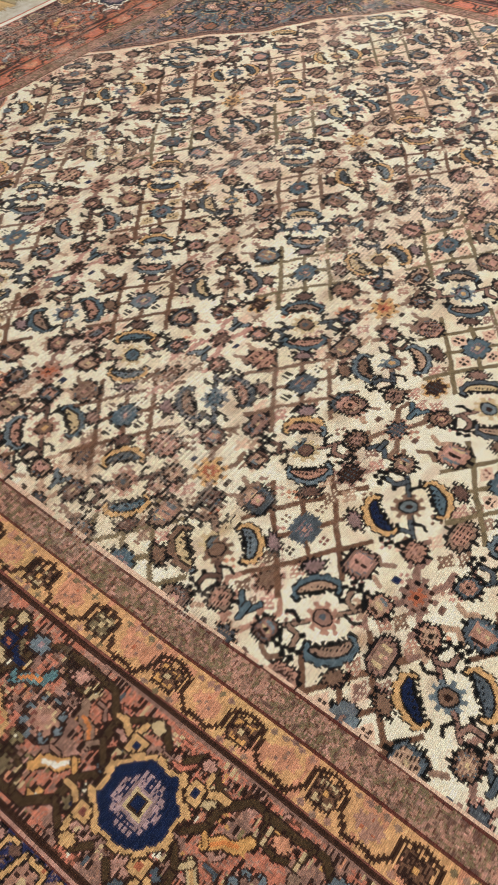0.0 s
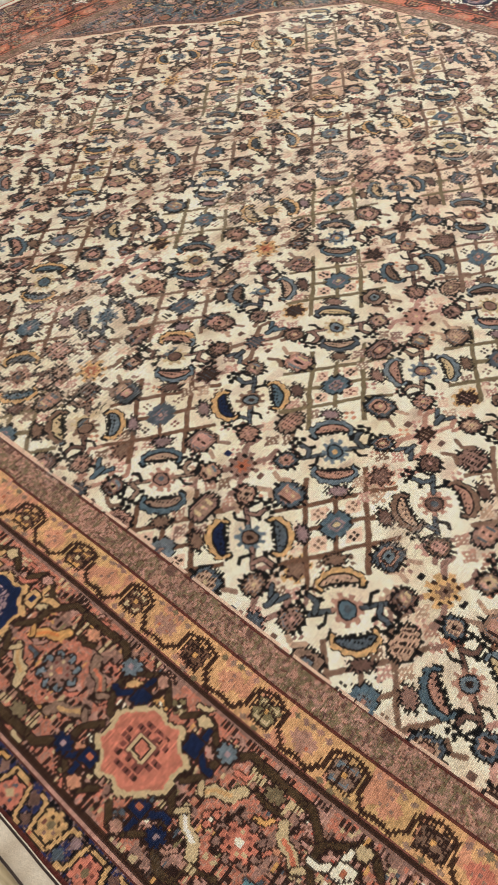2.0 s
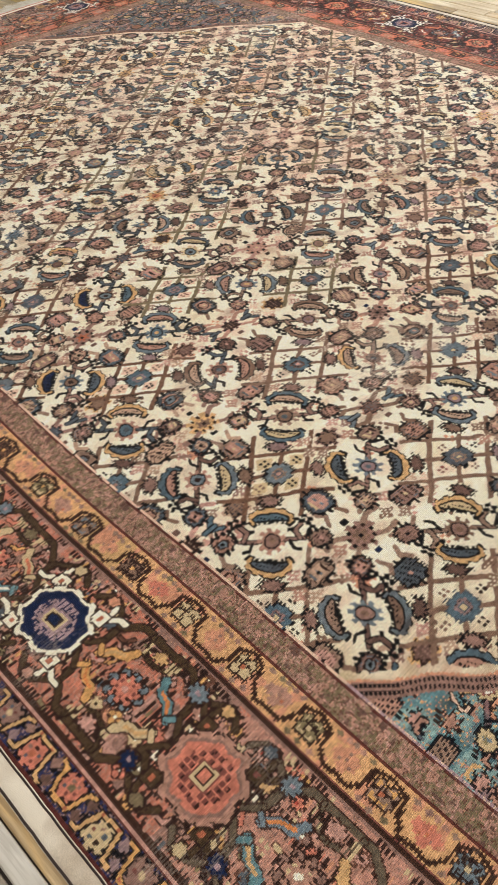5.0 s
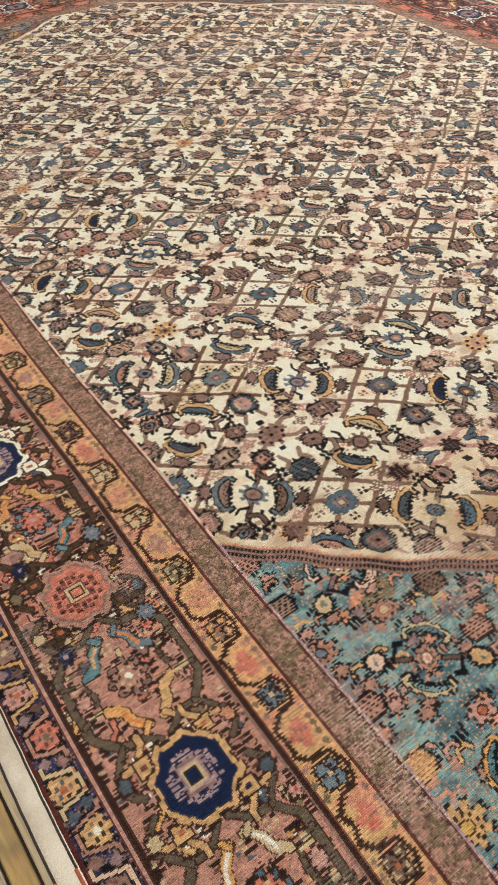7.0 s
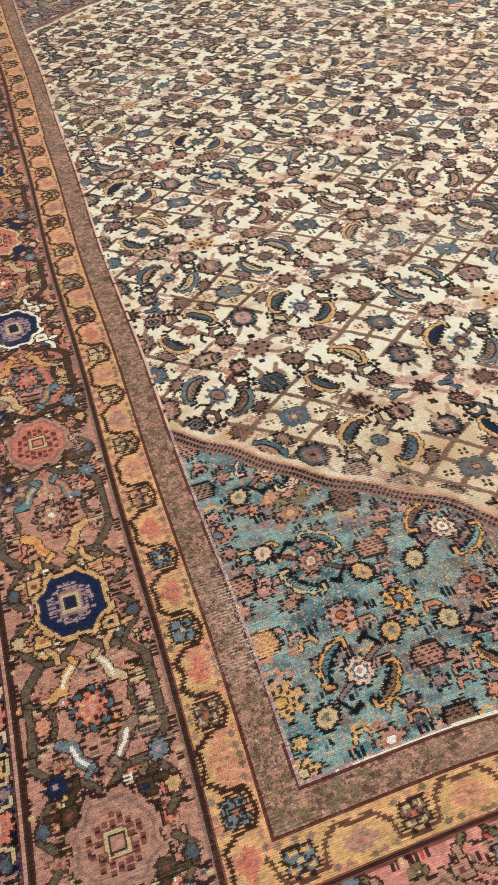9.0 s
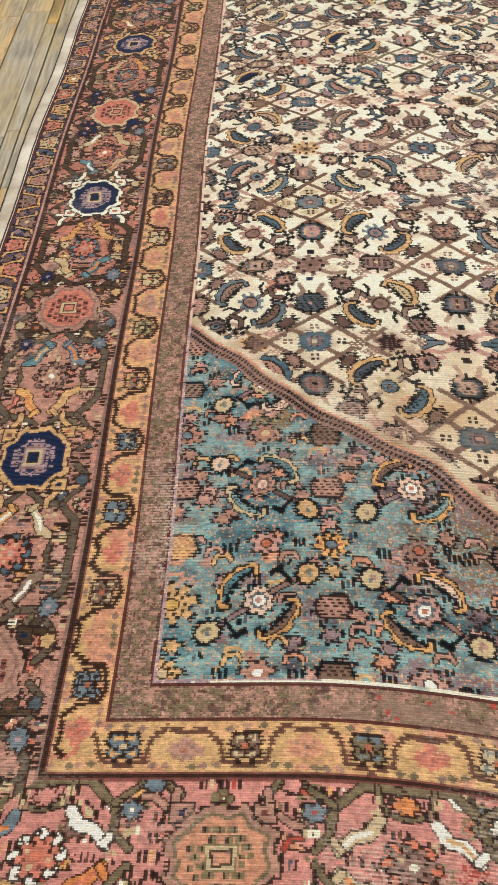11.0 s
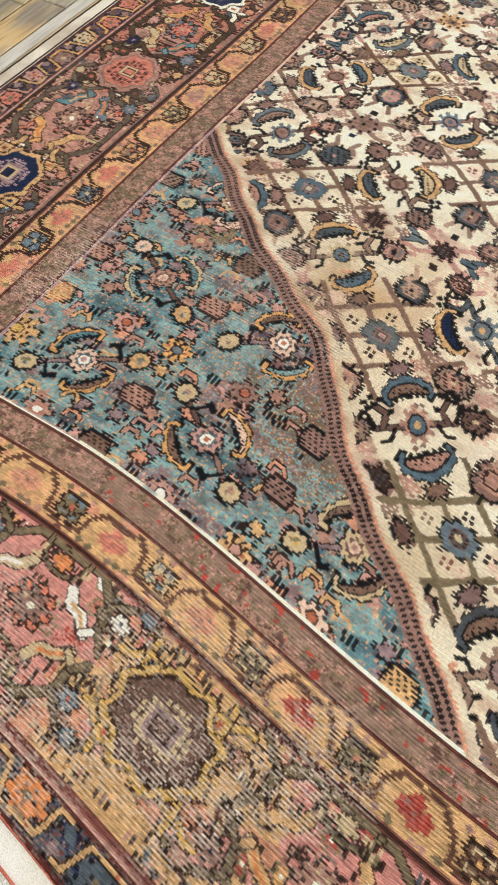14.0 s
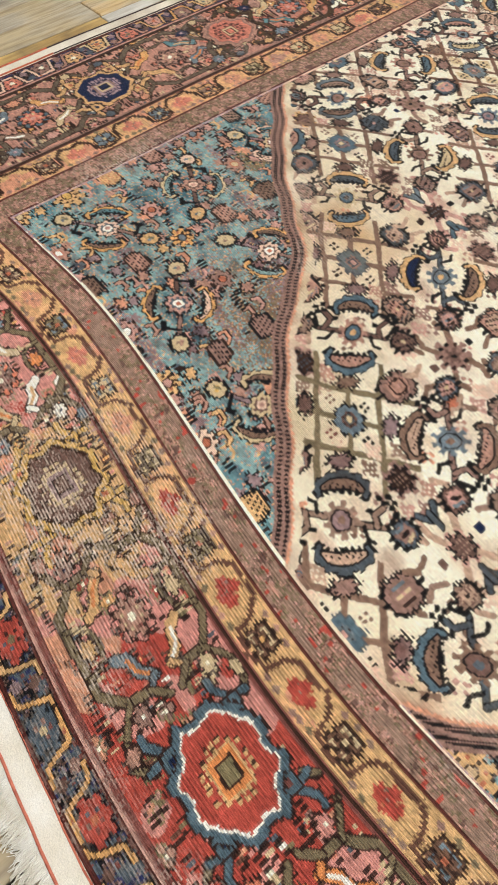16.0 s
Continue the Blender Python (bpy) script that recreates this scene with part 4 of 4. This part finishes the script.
    C[stripe & (clump < 0.2)] = INDEX["plum"]
    C[stripe & (clump > 0.47) & (clump < 0.54)] = INDEX["moss"]
    C[stripe & (dots > 0.9)] = INDEX["brown"]
    C[stripe & south & (u > 0.25) & (value_noise(u, v, 0.03, 0.02, 14) + 0.4 * dots > 0.75)] = INDEX["taupe"]
    C[stripe & south & (u > 0.4) & (value_noise(u, v, 0.014, 0.012, 15) > 0.86)] = INDEX["madder"]
    inner = (out > 0.075) & (out < 0.168)
    C[inner] = INDEX["guardground"]
    C[inner & (value_noise(u, v, 0.2, 0.2, 16) > 0.7)] = INDEX["sandochre"]
    C[inner & (value_noise(u, v, 0.03, 0.02, 33) > 0.7)] = INDEX["faintpink"]
    C[inner & south & (value_noise(u, v, 0.09, 0.03, 23) > 0.42)] = INDEX["sandochre"]
    C[inner & (east | north)] = INDEX["rust"]
    C[inner & (east | north) & (speck > 0.45)] = INDEX["coral"]
    band = (out > 0.182) & (out < 0.474)
    C[band] = INDEX["borderground"]
    C[band & (value_noise(u, v, 0.07, 0.035, 17) > 0.72)] = INDEX["rose"]
    C[band & (value_noise(u, v, 0.05, 0.03, 18) > 0.68)] = INDEX["rosebrown"]
    sou = band & south
    tint = value_noise(u, v, 0.16, 0.03, 19) * 0.16
    red = value_noise(u, v, 0.09, 0.03, 25)
    C[sou & (u + tint < 0.62)] = INDEX["pink"]
    C[sou & (u + tint < 0.6) & (red + 2.2 * (out - 0.40) > 0.6)] = INDEX["madder"]
    C[sou & (u + tint < 0.6) & (red + 2.2 * (out - 0.40) > 0.6) & (strewn > 0.6)] = INDEX["pink"]
    C[sou & (u + tint > 0.62)] = INDEX["faintpink"]
    C[sou & (u + tint > 0.62) & (value_noise(u, v, 0.06, 0.03, 20) > 0.6)] = INDEX["pink"]
    C[sou & (u + tint > 0.66) & (u + tint < 1.0) & (value_noise(u, v, 0.09, 0.05, 34) > 0.34)] = INDEX["sandochre"]
    C[sou & (u + tint > 1.14)] = INDEX["madder"]
    C[sou & (u + tint > 1.14) & (value_noise(u, v, 0.06, 0.03, 20) > 0.62)] = INDEX["pink"]
    C[band & west & (v + 0.3 * value_noise(u, v, 0.12, 0.08, 35) < 1.15)] = INDEX["fadedrose"]
    C[band & west & (strewn > 0.8)] = INDEX["dusty"]
    C[band & west & (strewn < 0.1)] = INDEX["rosebrown"]
    # east band's deeper red puts the pile's shading against the nap into colour
    C[band & east] = INDEX["maroon"]
    C[band & east & (value_noise(u, v, 0.06, 0.06, 21) > 0.5)] = INDEX["wine"]
    C[band & north] = INDEX["rust"]
    C[band & north & (value_noise(u, v, 0.06, 0.06, 21) > 0.55)] = INDEX["coral"]
    C[(out > 0.471) & (out < 0.483)] = INDEX["walnut"]
    C[(out > 0.483) & (out < 0.491)] = INDEX["rose"]
    C[(out > 0.169) & (out < 0.180)] = INDEX["walnut"]
    C[(out > 0.166) & (out <= 0.169)] = INDEX["wine"]
    C[(out >= 0.180) & (out < 0.184)] = INDEX["rosebrown"]
    C[south & (out > 0.167) & (out < 0.185)] = INDEX["wine"]
    C[south & (out > 0.171) & (out < 0.176)] = INDEX["walnut"]
    C[south & (out > 0.471) & (out < 0.483)] = INDEX["wine"]
    outer = (out > 0.496) & (out < 0.566)
    C[outer] = INDEX["ink"]
    C[outer & (speck > 0.4)] = INDEX["nightblue"]
    C[outer & (strewn > 0.72)] = INDEX["plum"]
    C[outer & (strewn > 0.9)] = INDEX["mauve"]
    C[outer & south & (speck > 0.55)] = INDEX["slate"]
    C[outer & south & (speck > 0.8)] = INDEX["wine"]
    # motifs, side by side
    def west_scheme(k, a):
        base = dict(lobes=0.05, vine="deepvine" if a > 0.9 else "oldvine", vedge="umber" if a > 0.9 else "walnut", leaf=("steel", "sandochre", "ochre", "taupe", "sand", "deepteal"), small=("rose", "faintpink", "sandochre", "slate", "dusty", "sand", "moss"), flower=("steel", "slate", "rosebrown", "bluerim"))
        if k % 2 == 0:
            late = a < 0.8 or a > 2.2
            return base | dict(lobes=0.02, rim="sandochre" if late else "cream", core="navy", grid="lilac", heart="sand", line="navy")
        return base | dict(lobes=0.04, rim="sand" if a > 1.2 else "dusty", hook="navy" if a > 1.2 else "deepvine", core="palepink" if a > 0.8 else "dusty", grid="wine", heart="sand", line="palepink" if a > 1.2 else "rosebrown", stars=True)

    def south_scheme(k, a):
        base = dict(lobes=0.035, vine="moss", vedge="umber", leaf=("ivory", "orange", "steel", "teal", "sand"), small=("pink", "coral", "madder", "ivory", "steel", "orange"), flower=("pink", "coral", "ivory", "sandochre"))
        return base | {0: dict(rim="dusty", core="faintpink", grid="olive", heart="sand", line="moss", leaf=("ivory", "sand", "sand")), 1: dict(size=1.15, rim="gold", core="plum", grid="sand", heart="mauve", line="walnut", leaf=("sand", "steel", "sandochre", "teal"), small=("dusty", "sandochre", "sand", "rosebrown")),
                       2: dict(size=1.18, rim="bluerim", core="madder", grid="sandochre", heart="orange", eye="olive", line="ivory", lobes=0.035)}.get(k, dict(rim="slate", core="coral", grid="sand", heart="ochre", line="umber"))

    def far_scheme(k, a):
        base = dict(lobes=0.05, vine="umber", vedge="maroon", leaf=("ochre", "steel", "coral"), small=("rust", "coral", "rose", "sand"), flower=("steel", "coral", "rust"))
        if k % 2 == 0:
            return base | dict(rim="ivory", core="navy", grid="lilac", heart="rust", line="ink")
        return base | dict(rim="umber", core="coral", grid="brown", heart="sand", line="maroon")

    greens = ("rose", "faintpink", "ochre", "slate", "sand", "dusty", "brown", "rosebrown", "olive", "palepink")
    for side, m, length, seed in (("west", west, FL, 30), ("east", east, FL, 40), ("south", south, FW, 50), ("north", north, FW, 60)):
        far = side in ("east", "north")
        filler(weave, band & m, side, length, ("rust", "coral", "umber", "wine", "rose", "slate") if far else greens + (("madder", "ivory", "pink", "olive") if side == "south" else ("palepink", "rose")), ("umber", "brown", "olive" if side == "south" else "umber"), seed)
        first, step = {"west": (0.512 - 0.49 * 2, 0.49), "east": (0.30, 0.497), "south": (0.143, 0.6), "north": (0.15, 0.53)}[side]
        main_motifs(weave, band & m, side, first, step, length + 0.5, {"west": west_scheme, "south": south_scheme}.get(side, far_scheme), seed + 1)
        guard_inner(weave, inner & m, side, length, seed + 2)
        guard_outer(weave, outer & m, side, length, seed + 3)
    # parts of the carpet, one number for each
    label = np.full(C.shape, 0, dtype=np.int8)
    label[cream] = 1
    for q in range(4):
        label[field & (near <= 0) & (which == q)] = 2 + q
    label[(out > -0.011) & (out <= 0.0715)] = 6
    label[(out > 0.0715) & (out <= 0.175)] = 7
    label[(out > 0.175) & (out <= 0.478)] = 8
    label[(out > 0.478) & (out <= BORDER)] = 9
    return label, out, south


def knot_colours(weave, out, south):
    """Linear dye of every knot, with uneven dye lots, knot to knot variety and wear down to the cotton."""
    u, v = weave.X, weave.Y
    col = PALETTE[weave.C].copy()
    rng = np.random.RandomState(int(1e6 * weave.pitch))
    col *= (0.86 + 0.28 * rng.rand(*weave.C.shape, 1)).astype(np.float32)
    # dyed wool is streaky along the rows; the undyed ground is evener
    ground = np.isin(weave.C, [INDEX[k] for k in ("cream", "ivory", "peach", "sand")])
    pale = np.isin(weave.C, [INDEX[k] for k in ("cream", "teal", "deepteal", "slate", "steel", "mauve")])
    col = np.where(pale[..., None], col * weave.T, col)
    dash = value_noise(u, v, 0.0095, 0.0042, 90)
    col *= np.where(ground, 0.98 + 0.08 * dash, 0.75 + 0.64 * dash)[..., None].astype(np.float32)
    # light and shade of the ribs, painted as lighter and darker rows
    ribs = (np.arange(weave.ny) % 2 == 0)[:, None, None]
    col *= np.where(ribs, 1.06, 0.94).astype(np.float32)
    # pink sheen of the far wool, put into the cream's colour
    pinked = smooth(0.7, 1.9, u) * smooth(0.35, 0.75, value_noise(u, v, 0.34, 0.22, 91)) * ((out < 0) & ground)
    col *= 1 - pinked[..., None].astype(np.float32) * np.array((0.03, 0.17, 0.19), dtype=np.float32)
    col *= (1.0 + 0.05 * (rng.rand(*weave.C.shape, 3) - 0.5)).astype(np.float32)
    soft = col.copy()
    soft[1:-1, 1:-1] = 0.8 * col[1:-1, 1:-1] + 0.06 * (col[1:-1, 2:] + col[1:-1, :-2]) + 0.04 * (col[2:, 1:-1] + col[:-2, 1:-1])
    col = soft
    lots = value_noise(u, v, 1.4, 0.045, 70) * 0.5 + value_noise(u, v, 0.5, 0.16, 71) * 0.5
    col *= (0.86 + 0.28 * lots)[..., None]
    # at the worn end the dark weft shows between the rows
    weft = south * (out > 0.0) * smooth(0.3, 1.1, u) * smooth(0.25, 0.7, value_noise(u, v, 0.03, 0.012, 92))
    odd = (np.arange(weave.ny) % 2 == 1)[:, None]
    col *= (1 - 0.34 * weft * odd)[..., None].astype(np.float32)
    # wear: pile rubbed low, the pale cotton shows in rows
    wear = 0.55 * value_noise(u, v, 0.42, 0.3, 72) + 0.3 * value_noise(u, v, 0.12, 0.08, 73) + 0.15 * value_noise(u, v, 0.03, 0.02, 74)
    worn_end = south * (out > 0.07) * smooth(0.1, 0.5, u)
    wear += -0.07 * (out < 0) + 0.095 * worn_end - 0.12 * ((u < -0.02) & (v > 0.0)) - 0.14 * ((u > 0) & (u < 1.1) & (v > -0.05) & (u / 1.1 + v / 0.92 < 1))
    amount = smooth(0.49, 0.88, wear)
    rows = (np.arange(weave.ny) % 2 == 0)[:, None]
    streak = value_noise(u, v, 0.009, 0.0036, 75)
    bare = (amount * (0.05 + (0.38 + 0.1 * worn_end) * rows) * (streak > 0.45) + 0.3 * amount * (rng.rand(*weave.C.shape) > 0.75)).astype(np.float32)
    gaps = amount * (~rows) * (value_noise(u, v, 0.011, 0.0036, 76) > 0.5)
    col *= (1 - (0.42 + 0.14 * worn_end) * gaps)[..., None].astype(np.float32)
    cotton = np.array(lin(232, 214, 200), dtype=np.float32)
    col = col * (1 - bare[..., None]) + cotton * bare[..., None]
    return np.clip(col, 0.004, 0.9), amount


PARTS = {
    1: ("field", "cream field woven with small repeating rosettes and lattice"),
    2: ("corner_spandrel", "teal blue corner with rosettes and ochre leaves"),
    3: ("corner_spandrel", "teal blue corner with rosettes and ochre leaves"),
    4: ("corner_spandrel", "grey-blue corner with small flowers"),
    5: ("corner_spandrel", "grey-blue corner with small flowers"),
    6: ("inner_stripe", "plain taupe stripe edged by dark red lines"),
    7: ("inner_guard_border", "ochre guard border with a meandering vine"),
    8: ("main_border", "rose main border with navy and pink palmettes"),
    9: ("outer_guard_border", "navy guard border with a cream zigzag vine"),
}
PILE = 0.0085


def swell(x, y):
    """The carpet does not lie quite flat."""
    return 0.0022 * np.sin(2.1 * x + 0.7 * y) * np.sin(1.7 * y - 0.4) + 0.0012 * np.sin(5.3 * x + 3.9 * y)


def knot_meshes(weave, keep, rug, sink=0.0):
    label, out, south = dye_carpet(weave)
    col, amount = knot_colours(weave, out, south)
    ny, nx, p = weave.ny, weave.nx, weave.pitch
    low = np.isin(weave.C, [INDEX[k] for k in ("dark", "ink", "umber")])
    height = PILE - 0.0009 * low - 0.0012 * amount
    rng = np.random.RandomState(7)
    height = height + 0.0007 * (rng.rand(ny, nx) - 0.5)
    hz = height + swell(weave.X, weave.Y) - sink
    verts = np.stack([weave.X, weave.Y, hz], axis=-1).reshape(-1, 3).astype(np.float32)
    jj, ii = np.meshgrid(np.arange(ny), np.arange(nx), indexing="ij")
    corner = jj * nx + ii
    quads = np.stack([corner, corner + 1, corner + nx + 1, corner + nx], axis=-1)
    flat = np.ones((ny * nx, 4), dtype=np.float32)
    flat[:, :3] = col.reshape(-1, 3)
    keep = keep.copy()
    keep[-1, :] = False
    keep[:, -1] = False
    for number, (pname, text) in PARTS.items():
        mask = keep & (label == number)
        if not mask.any():
            continue
        q = quads[mask]
        used, inverse = np.unique(q.ravel(), return_inverse=True)
        me = bpy.data.meshes.new(pname)
        me.vertices.add(len(used))
        me.vertices.foreach_set("co", verts[used].ravel())
        me.loops.add(len(q) * 4)
        me.loops.foreach_set("vertex_index", inverse.astype(np.int32).ravel())
        me.polygons.add(len(q))
        me.polygons.foreach_set("loop_start", np.arange(0, len(q) * 4, 4, dtype=np.int32))
        me.update(calc_edges=True)
        me.polygons.foreach_set("use_smooth", np.ones(len(q), dtype=bool))
        dye = me.attributes.new("dye", "FLOAT_COLOR", "FACE")
        dye.data.foreach_set("color", flat[mask.ravel()].ravel())
        me.materials.append(WOOL)
        child(pname, me, rug, text)


rug = tagged(new("rug"), "large antique wool carpet, cream field, teal corners, worn low", "rug")
NX0, NX1, NY0, NY1 = -0.6, 1.752, -0.66, 2.7
FINE, COARSE = 0.0034, 0.0058
near_weave = Weave(NX0, NX1, NY0, NY1, FINE)
knot_meshes(near_weave, np.ones((near_weave.ny, near_weave.nx), dtype=bool), rug)
far_weave = Weave(NX0, 3.6, NY0, 5.4, COARSE)
knot_meshes(far_weave, ~((far_weave.U < NX1 - 0.013) & (far_weave.V < NY1 - 0.013)), rug, 0.0006)


def back_y(v, x):
    """World y of a design line v at x."""
    y = v * END if v < 0 else (FL + (v - FL) * 0.95 if v > FL else v)
    return y + float(drift_y(np.float64(x), np.float64(y)))


def ribbon(name, points, profile, mat, parent, label="", kind=""):
    """Sweeps a cross-section (across, up) along ground points with a sideways direction."""
    verts, faces, n = [], [], len(profile)
    for (x, y), (sx, sy) in points:
        z = float(swell(np.float64(x), np.float64(y)))
        verts += [(x + sx * a, y + sy * a, max(0.0005, b + z)) for a, b in profile]
    for k in range(len(points) - 1):
        faces += [(k * n + j, k * n + j + 1, k * n + n + j + 1, k * n + n + j) for j in range(n - 1)]
    me = mesh_of(name, verts, faces, mat)
    for poly in me.polygons:
        poly.use_smooth = True
    return child(name, me, parent, label, kind)


def rug_edges():
    rng = random.Random(5)
    ylo, yhi = -BORDER * END, FL + BORDER * 0.95
    for side in (-1, 1):
        base = -BORDER if side < 0 else FW + BORDER
        pts = []
        for k in range(241):
            y = ylo + (yhi - ylo) * k / 240 + (back_y(-BORDER, base) - ylo if k == 0 else 0)
            x = base + float(edge_x(np.float64(y))) + 0.002 * math.sin(9 * y) + rng.uniform(-0.0006, 0.0006)
            pts.append(((x, y), (side, 0)))
        w = 0.044
        ribbon("selvedge", pts, [(-0.004, 0.009), (0.004, 0.0108), (0.014, 0.0118), (w * 0.6, 0.0114), (w - 0.006, 0.0096), (w, 0.0055), (w + 0.001, 0.0)], SELVEDGE, rug, "cream cotton overcast selvedge, a little soiled")
        low = [p for p in pts if p[0][1] < 0.52]
        high = pts[len(low) - 1:]
        for off in (0.0, w - 0.0035):
            ribbon("edge_cord", [((x + side * (off + (0.001 if off else 0.002)), y), d) for (x, y), d in low], [(-0.0035, 0.0095), (-0.002, 0.0122), (0.001, 0.0126), (0.003, 0.0116), (0.004, 0.008)], RUST_THREAD, rug, "rust orange overcast cord")
        # outer cord is coloured dark to draw the shadow along the rug's edge
        for off, thread, text in ((0.0, DARK_THREAD, "dark brown overcast cord, the outer one doubling as edge shadow"), (w - 0.0035, DARK_THREAD, "dark brown overcast cord, the outer one doubling as edge shadow")):
            ribbon("edge_cord", [((x + side * off, y), d) for (x, y), d in high], [(-0.002, 0.0095), (-0.001, 0.0118), (0.0005, 0.0122), (0.002, 0.0114), (0.0032, 0.0085)], thread, rug, text)
    for end, v, long in (("south", -BORDER, 1.0), ("north", FL + BORDER, 2.4)):
        s = -1 if end == "south" else 1
        pts = []
        for k in range(261):
            x = -BORDER - 0.045 + (FW + 2 * BORDER + 0.09) * k / 260
            y = back_y(v, min(max(x, -0.5), FW + 0.5)) + 0.0022 * math.sin(13 * x) + rng.uniform(-0.0006, 0.0006)
            pts.append(((x, y), (0, s)))
        w = 0.043
        ribbon("kilim_end", pts, [(-0.004, 0.0075), (0.003, 0.0062), (0.012, 0.0052), (w * 0.7, 0.0048), (w, 0.0042), (w + 0.001, 0.0)], KILIM, rug, "white plain-woven cotton end band")
        ribbon("end_cord", [((x, y + s * (w - 0.003)), d) for (x, y), d in pts], [(-0.003, 0.0042), (-0.001, 0.0064), (0.0015, 0.0064), (0.0035, 0.0035)], RED_THREAD, rug, "coral red stitched cord")
        ribbon("end_cord", [((x, y - s * 0.001), d) for (x, y), d in pts], [(-0.002, 0.0075), (0.0, 0.009), (0.002, 0.0062)], RED_THREAD, rug, "coral red stitched cord")
        # loose cotton ends
        verts, faces = [], []
        stitch_v, stitch_f = [], []
        for k in range(1400):
            t = 259.9 * k / 1400
            i = int(t)
            (xa, ya), (xb, yb) = pts[i][0], pts[i + 1][0]
            x, y = xa + (xb - xa) * (t - i), ya + (yb - ya) * (t - i) + s * (w - 0.001)
            far = (0.022 + 0.02 * rng.random() + 0.006 * math.sin(x * 61.0)) * long
            slant, base = rng.uniform(-0.006, 0.006), len(verts)
            verts += [(x - 0.0024, y, 0.0035), (x + 0.0024, y, 0.0035), (x, y, 0.006), (x - 0.0017 + slant, y + s * far * 0.7, 0.0015), (x + 0.0017 + slant, y + s * far * 0.7, 0.0015), (x + slant, y + s * far * 0.7, 0.0045), (x + 1.6 * slant, y + s * far, 0.0012)]
            faces += [(base, base + 3, base + 5, base + 2), (base + 1, base + 2, base + 5, base + 4), (base + 3, base + 6, base + 5), (base + 4, base + 5, base + 6)]
        for k in range(6500):
            t = rng.random() * 259.9
            i = int(t)
            (xa, ya), (xb, yb) = pts[i][0], pts[i + 1][0]
            x, y = xa + (xb - xa) * (t - i), ya + (yb - ya) * (t - i) + s * (w - 0.001)
            clump = math.sin(x * 61.0) + 0.6 * math.sin(x * 143.0 + 1.0)
            length = (0.03 + 0.022 * rng.random() + 0.008 * clump) * long
            lean, r = rng.uniform(-0.22, 0.22) + 0.16 * clump, rng.uniform(0.0013, 0.0024)
            base, segs = len(verts), 5
            for q in range(segs):
                f = q / (segs - 1)
                px = x + length * lean * f * f + 0.0018 * math.sin(7 * f + k)
                py = y + s * length * f
                pz = 0.0042 * (1 - f) ** 0.6 + 0.0012 + 0.004 * rng.random() * f * (1 - f) * 3
                rr = r * (1 - 0.6 * f)
                verts += [(px - rr, py, pz), (px + rr, py, pz), (px, py, pz + rr * 1.7)]
            for q in range(segs - 1):
                b = base + 3 * q
                faces += [(b, b + 1, b + 4, b + 3), (b + 1, b + 2, b + 5, b + 4), (b + 2, b, b + 3, b + 5)]
        child("fringe", mesh_of("fringe", verts, faces, FRINGE), rug, "short frayed white cotton fringe", "stuff")
        for k in range(2, 260, 1):
            (x, y), _ = pts[k]
            y += s * (w + 0.0045)
            base = len(stitch_v)
            stitch_v += [(x - 0.0014, y - 0.0022, 0.0052), (x + 0.0014, y - 0.0022, 0.0052), (x + 0.001, y + 0.0022, 0.0048), (x - 0.001, y + 0.0022, 0.0048), (x, y, 0.0068)]
            stitch_f += [(base, base + 1, base + 4), (base + 1, base + 2, base + 4), (base + 2, base + 3, base + 4), (base + 3, base, base + 4)]
        child("stitches", mesh_of("stitches", stitch_v, stitch_f, DARK_THREAD), rug, "row of tiny dark binding stitches", "stuff")


rug_edges()
# the knotted foundation under the pile
bm = bmesh.new()
cols, rws = 60, 90
gridv = [[bm.verts.new((x, back_y(v, min(max(x, -0.5), FW + 0.5)), max(0.001, 0.0042 + float(swell(np.float64(x), np.float64(v)))))) for x in np.linspace(-BORDER - 0.008, FW + BORDER - 0.008, cols)] for v in np.linspace(-BORDER, FL + BORDER, rws)]
for j in range(rws - 1):
    for i in range(cols - 1):
        bm.faces.new((gridv[j][i], gridv[j][i + 1], gridv[j + 1][i + 1], gridv[j + 1][i]))
me = bpy.data.meshes.new("foundation")
bm.to_mesh(me)
bm.free()
me.materials.append(BACKING)
child("foundation", me, rug, "brown woven cotton foundation beneath the pile")
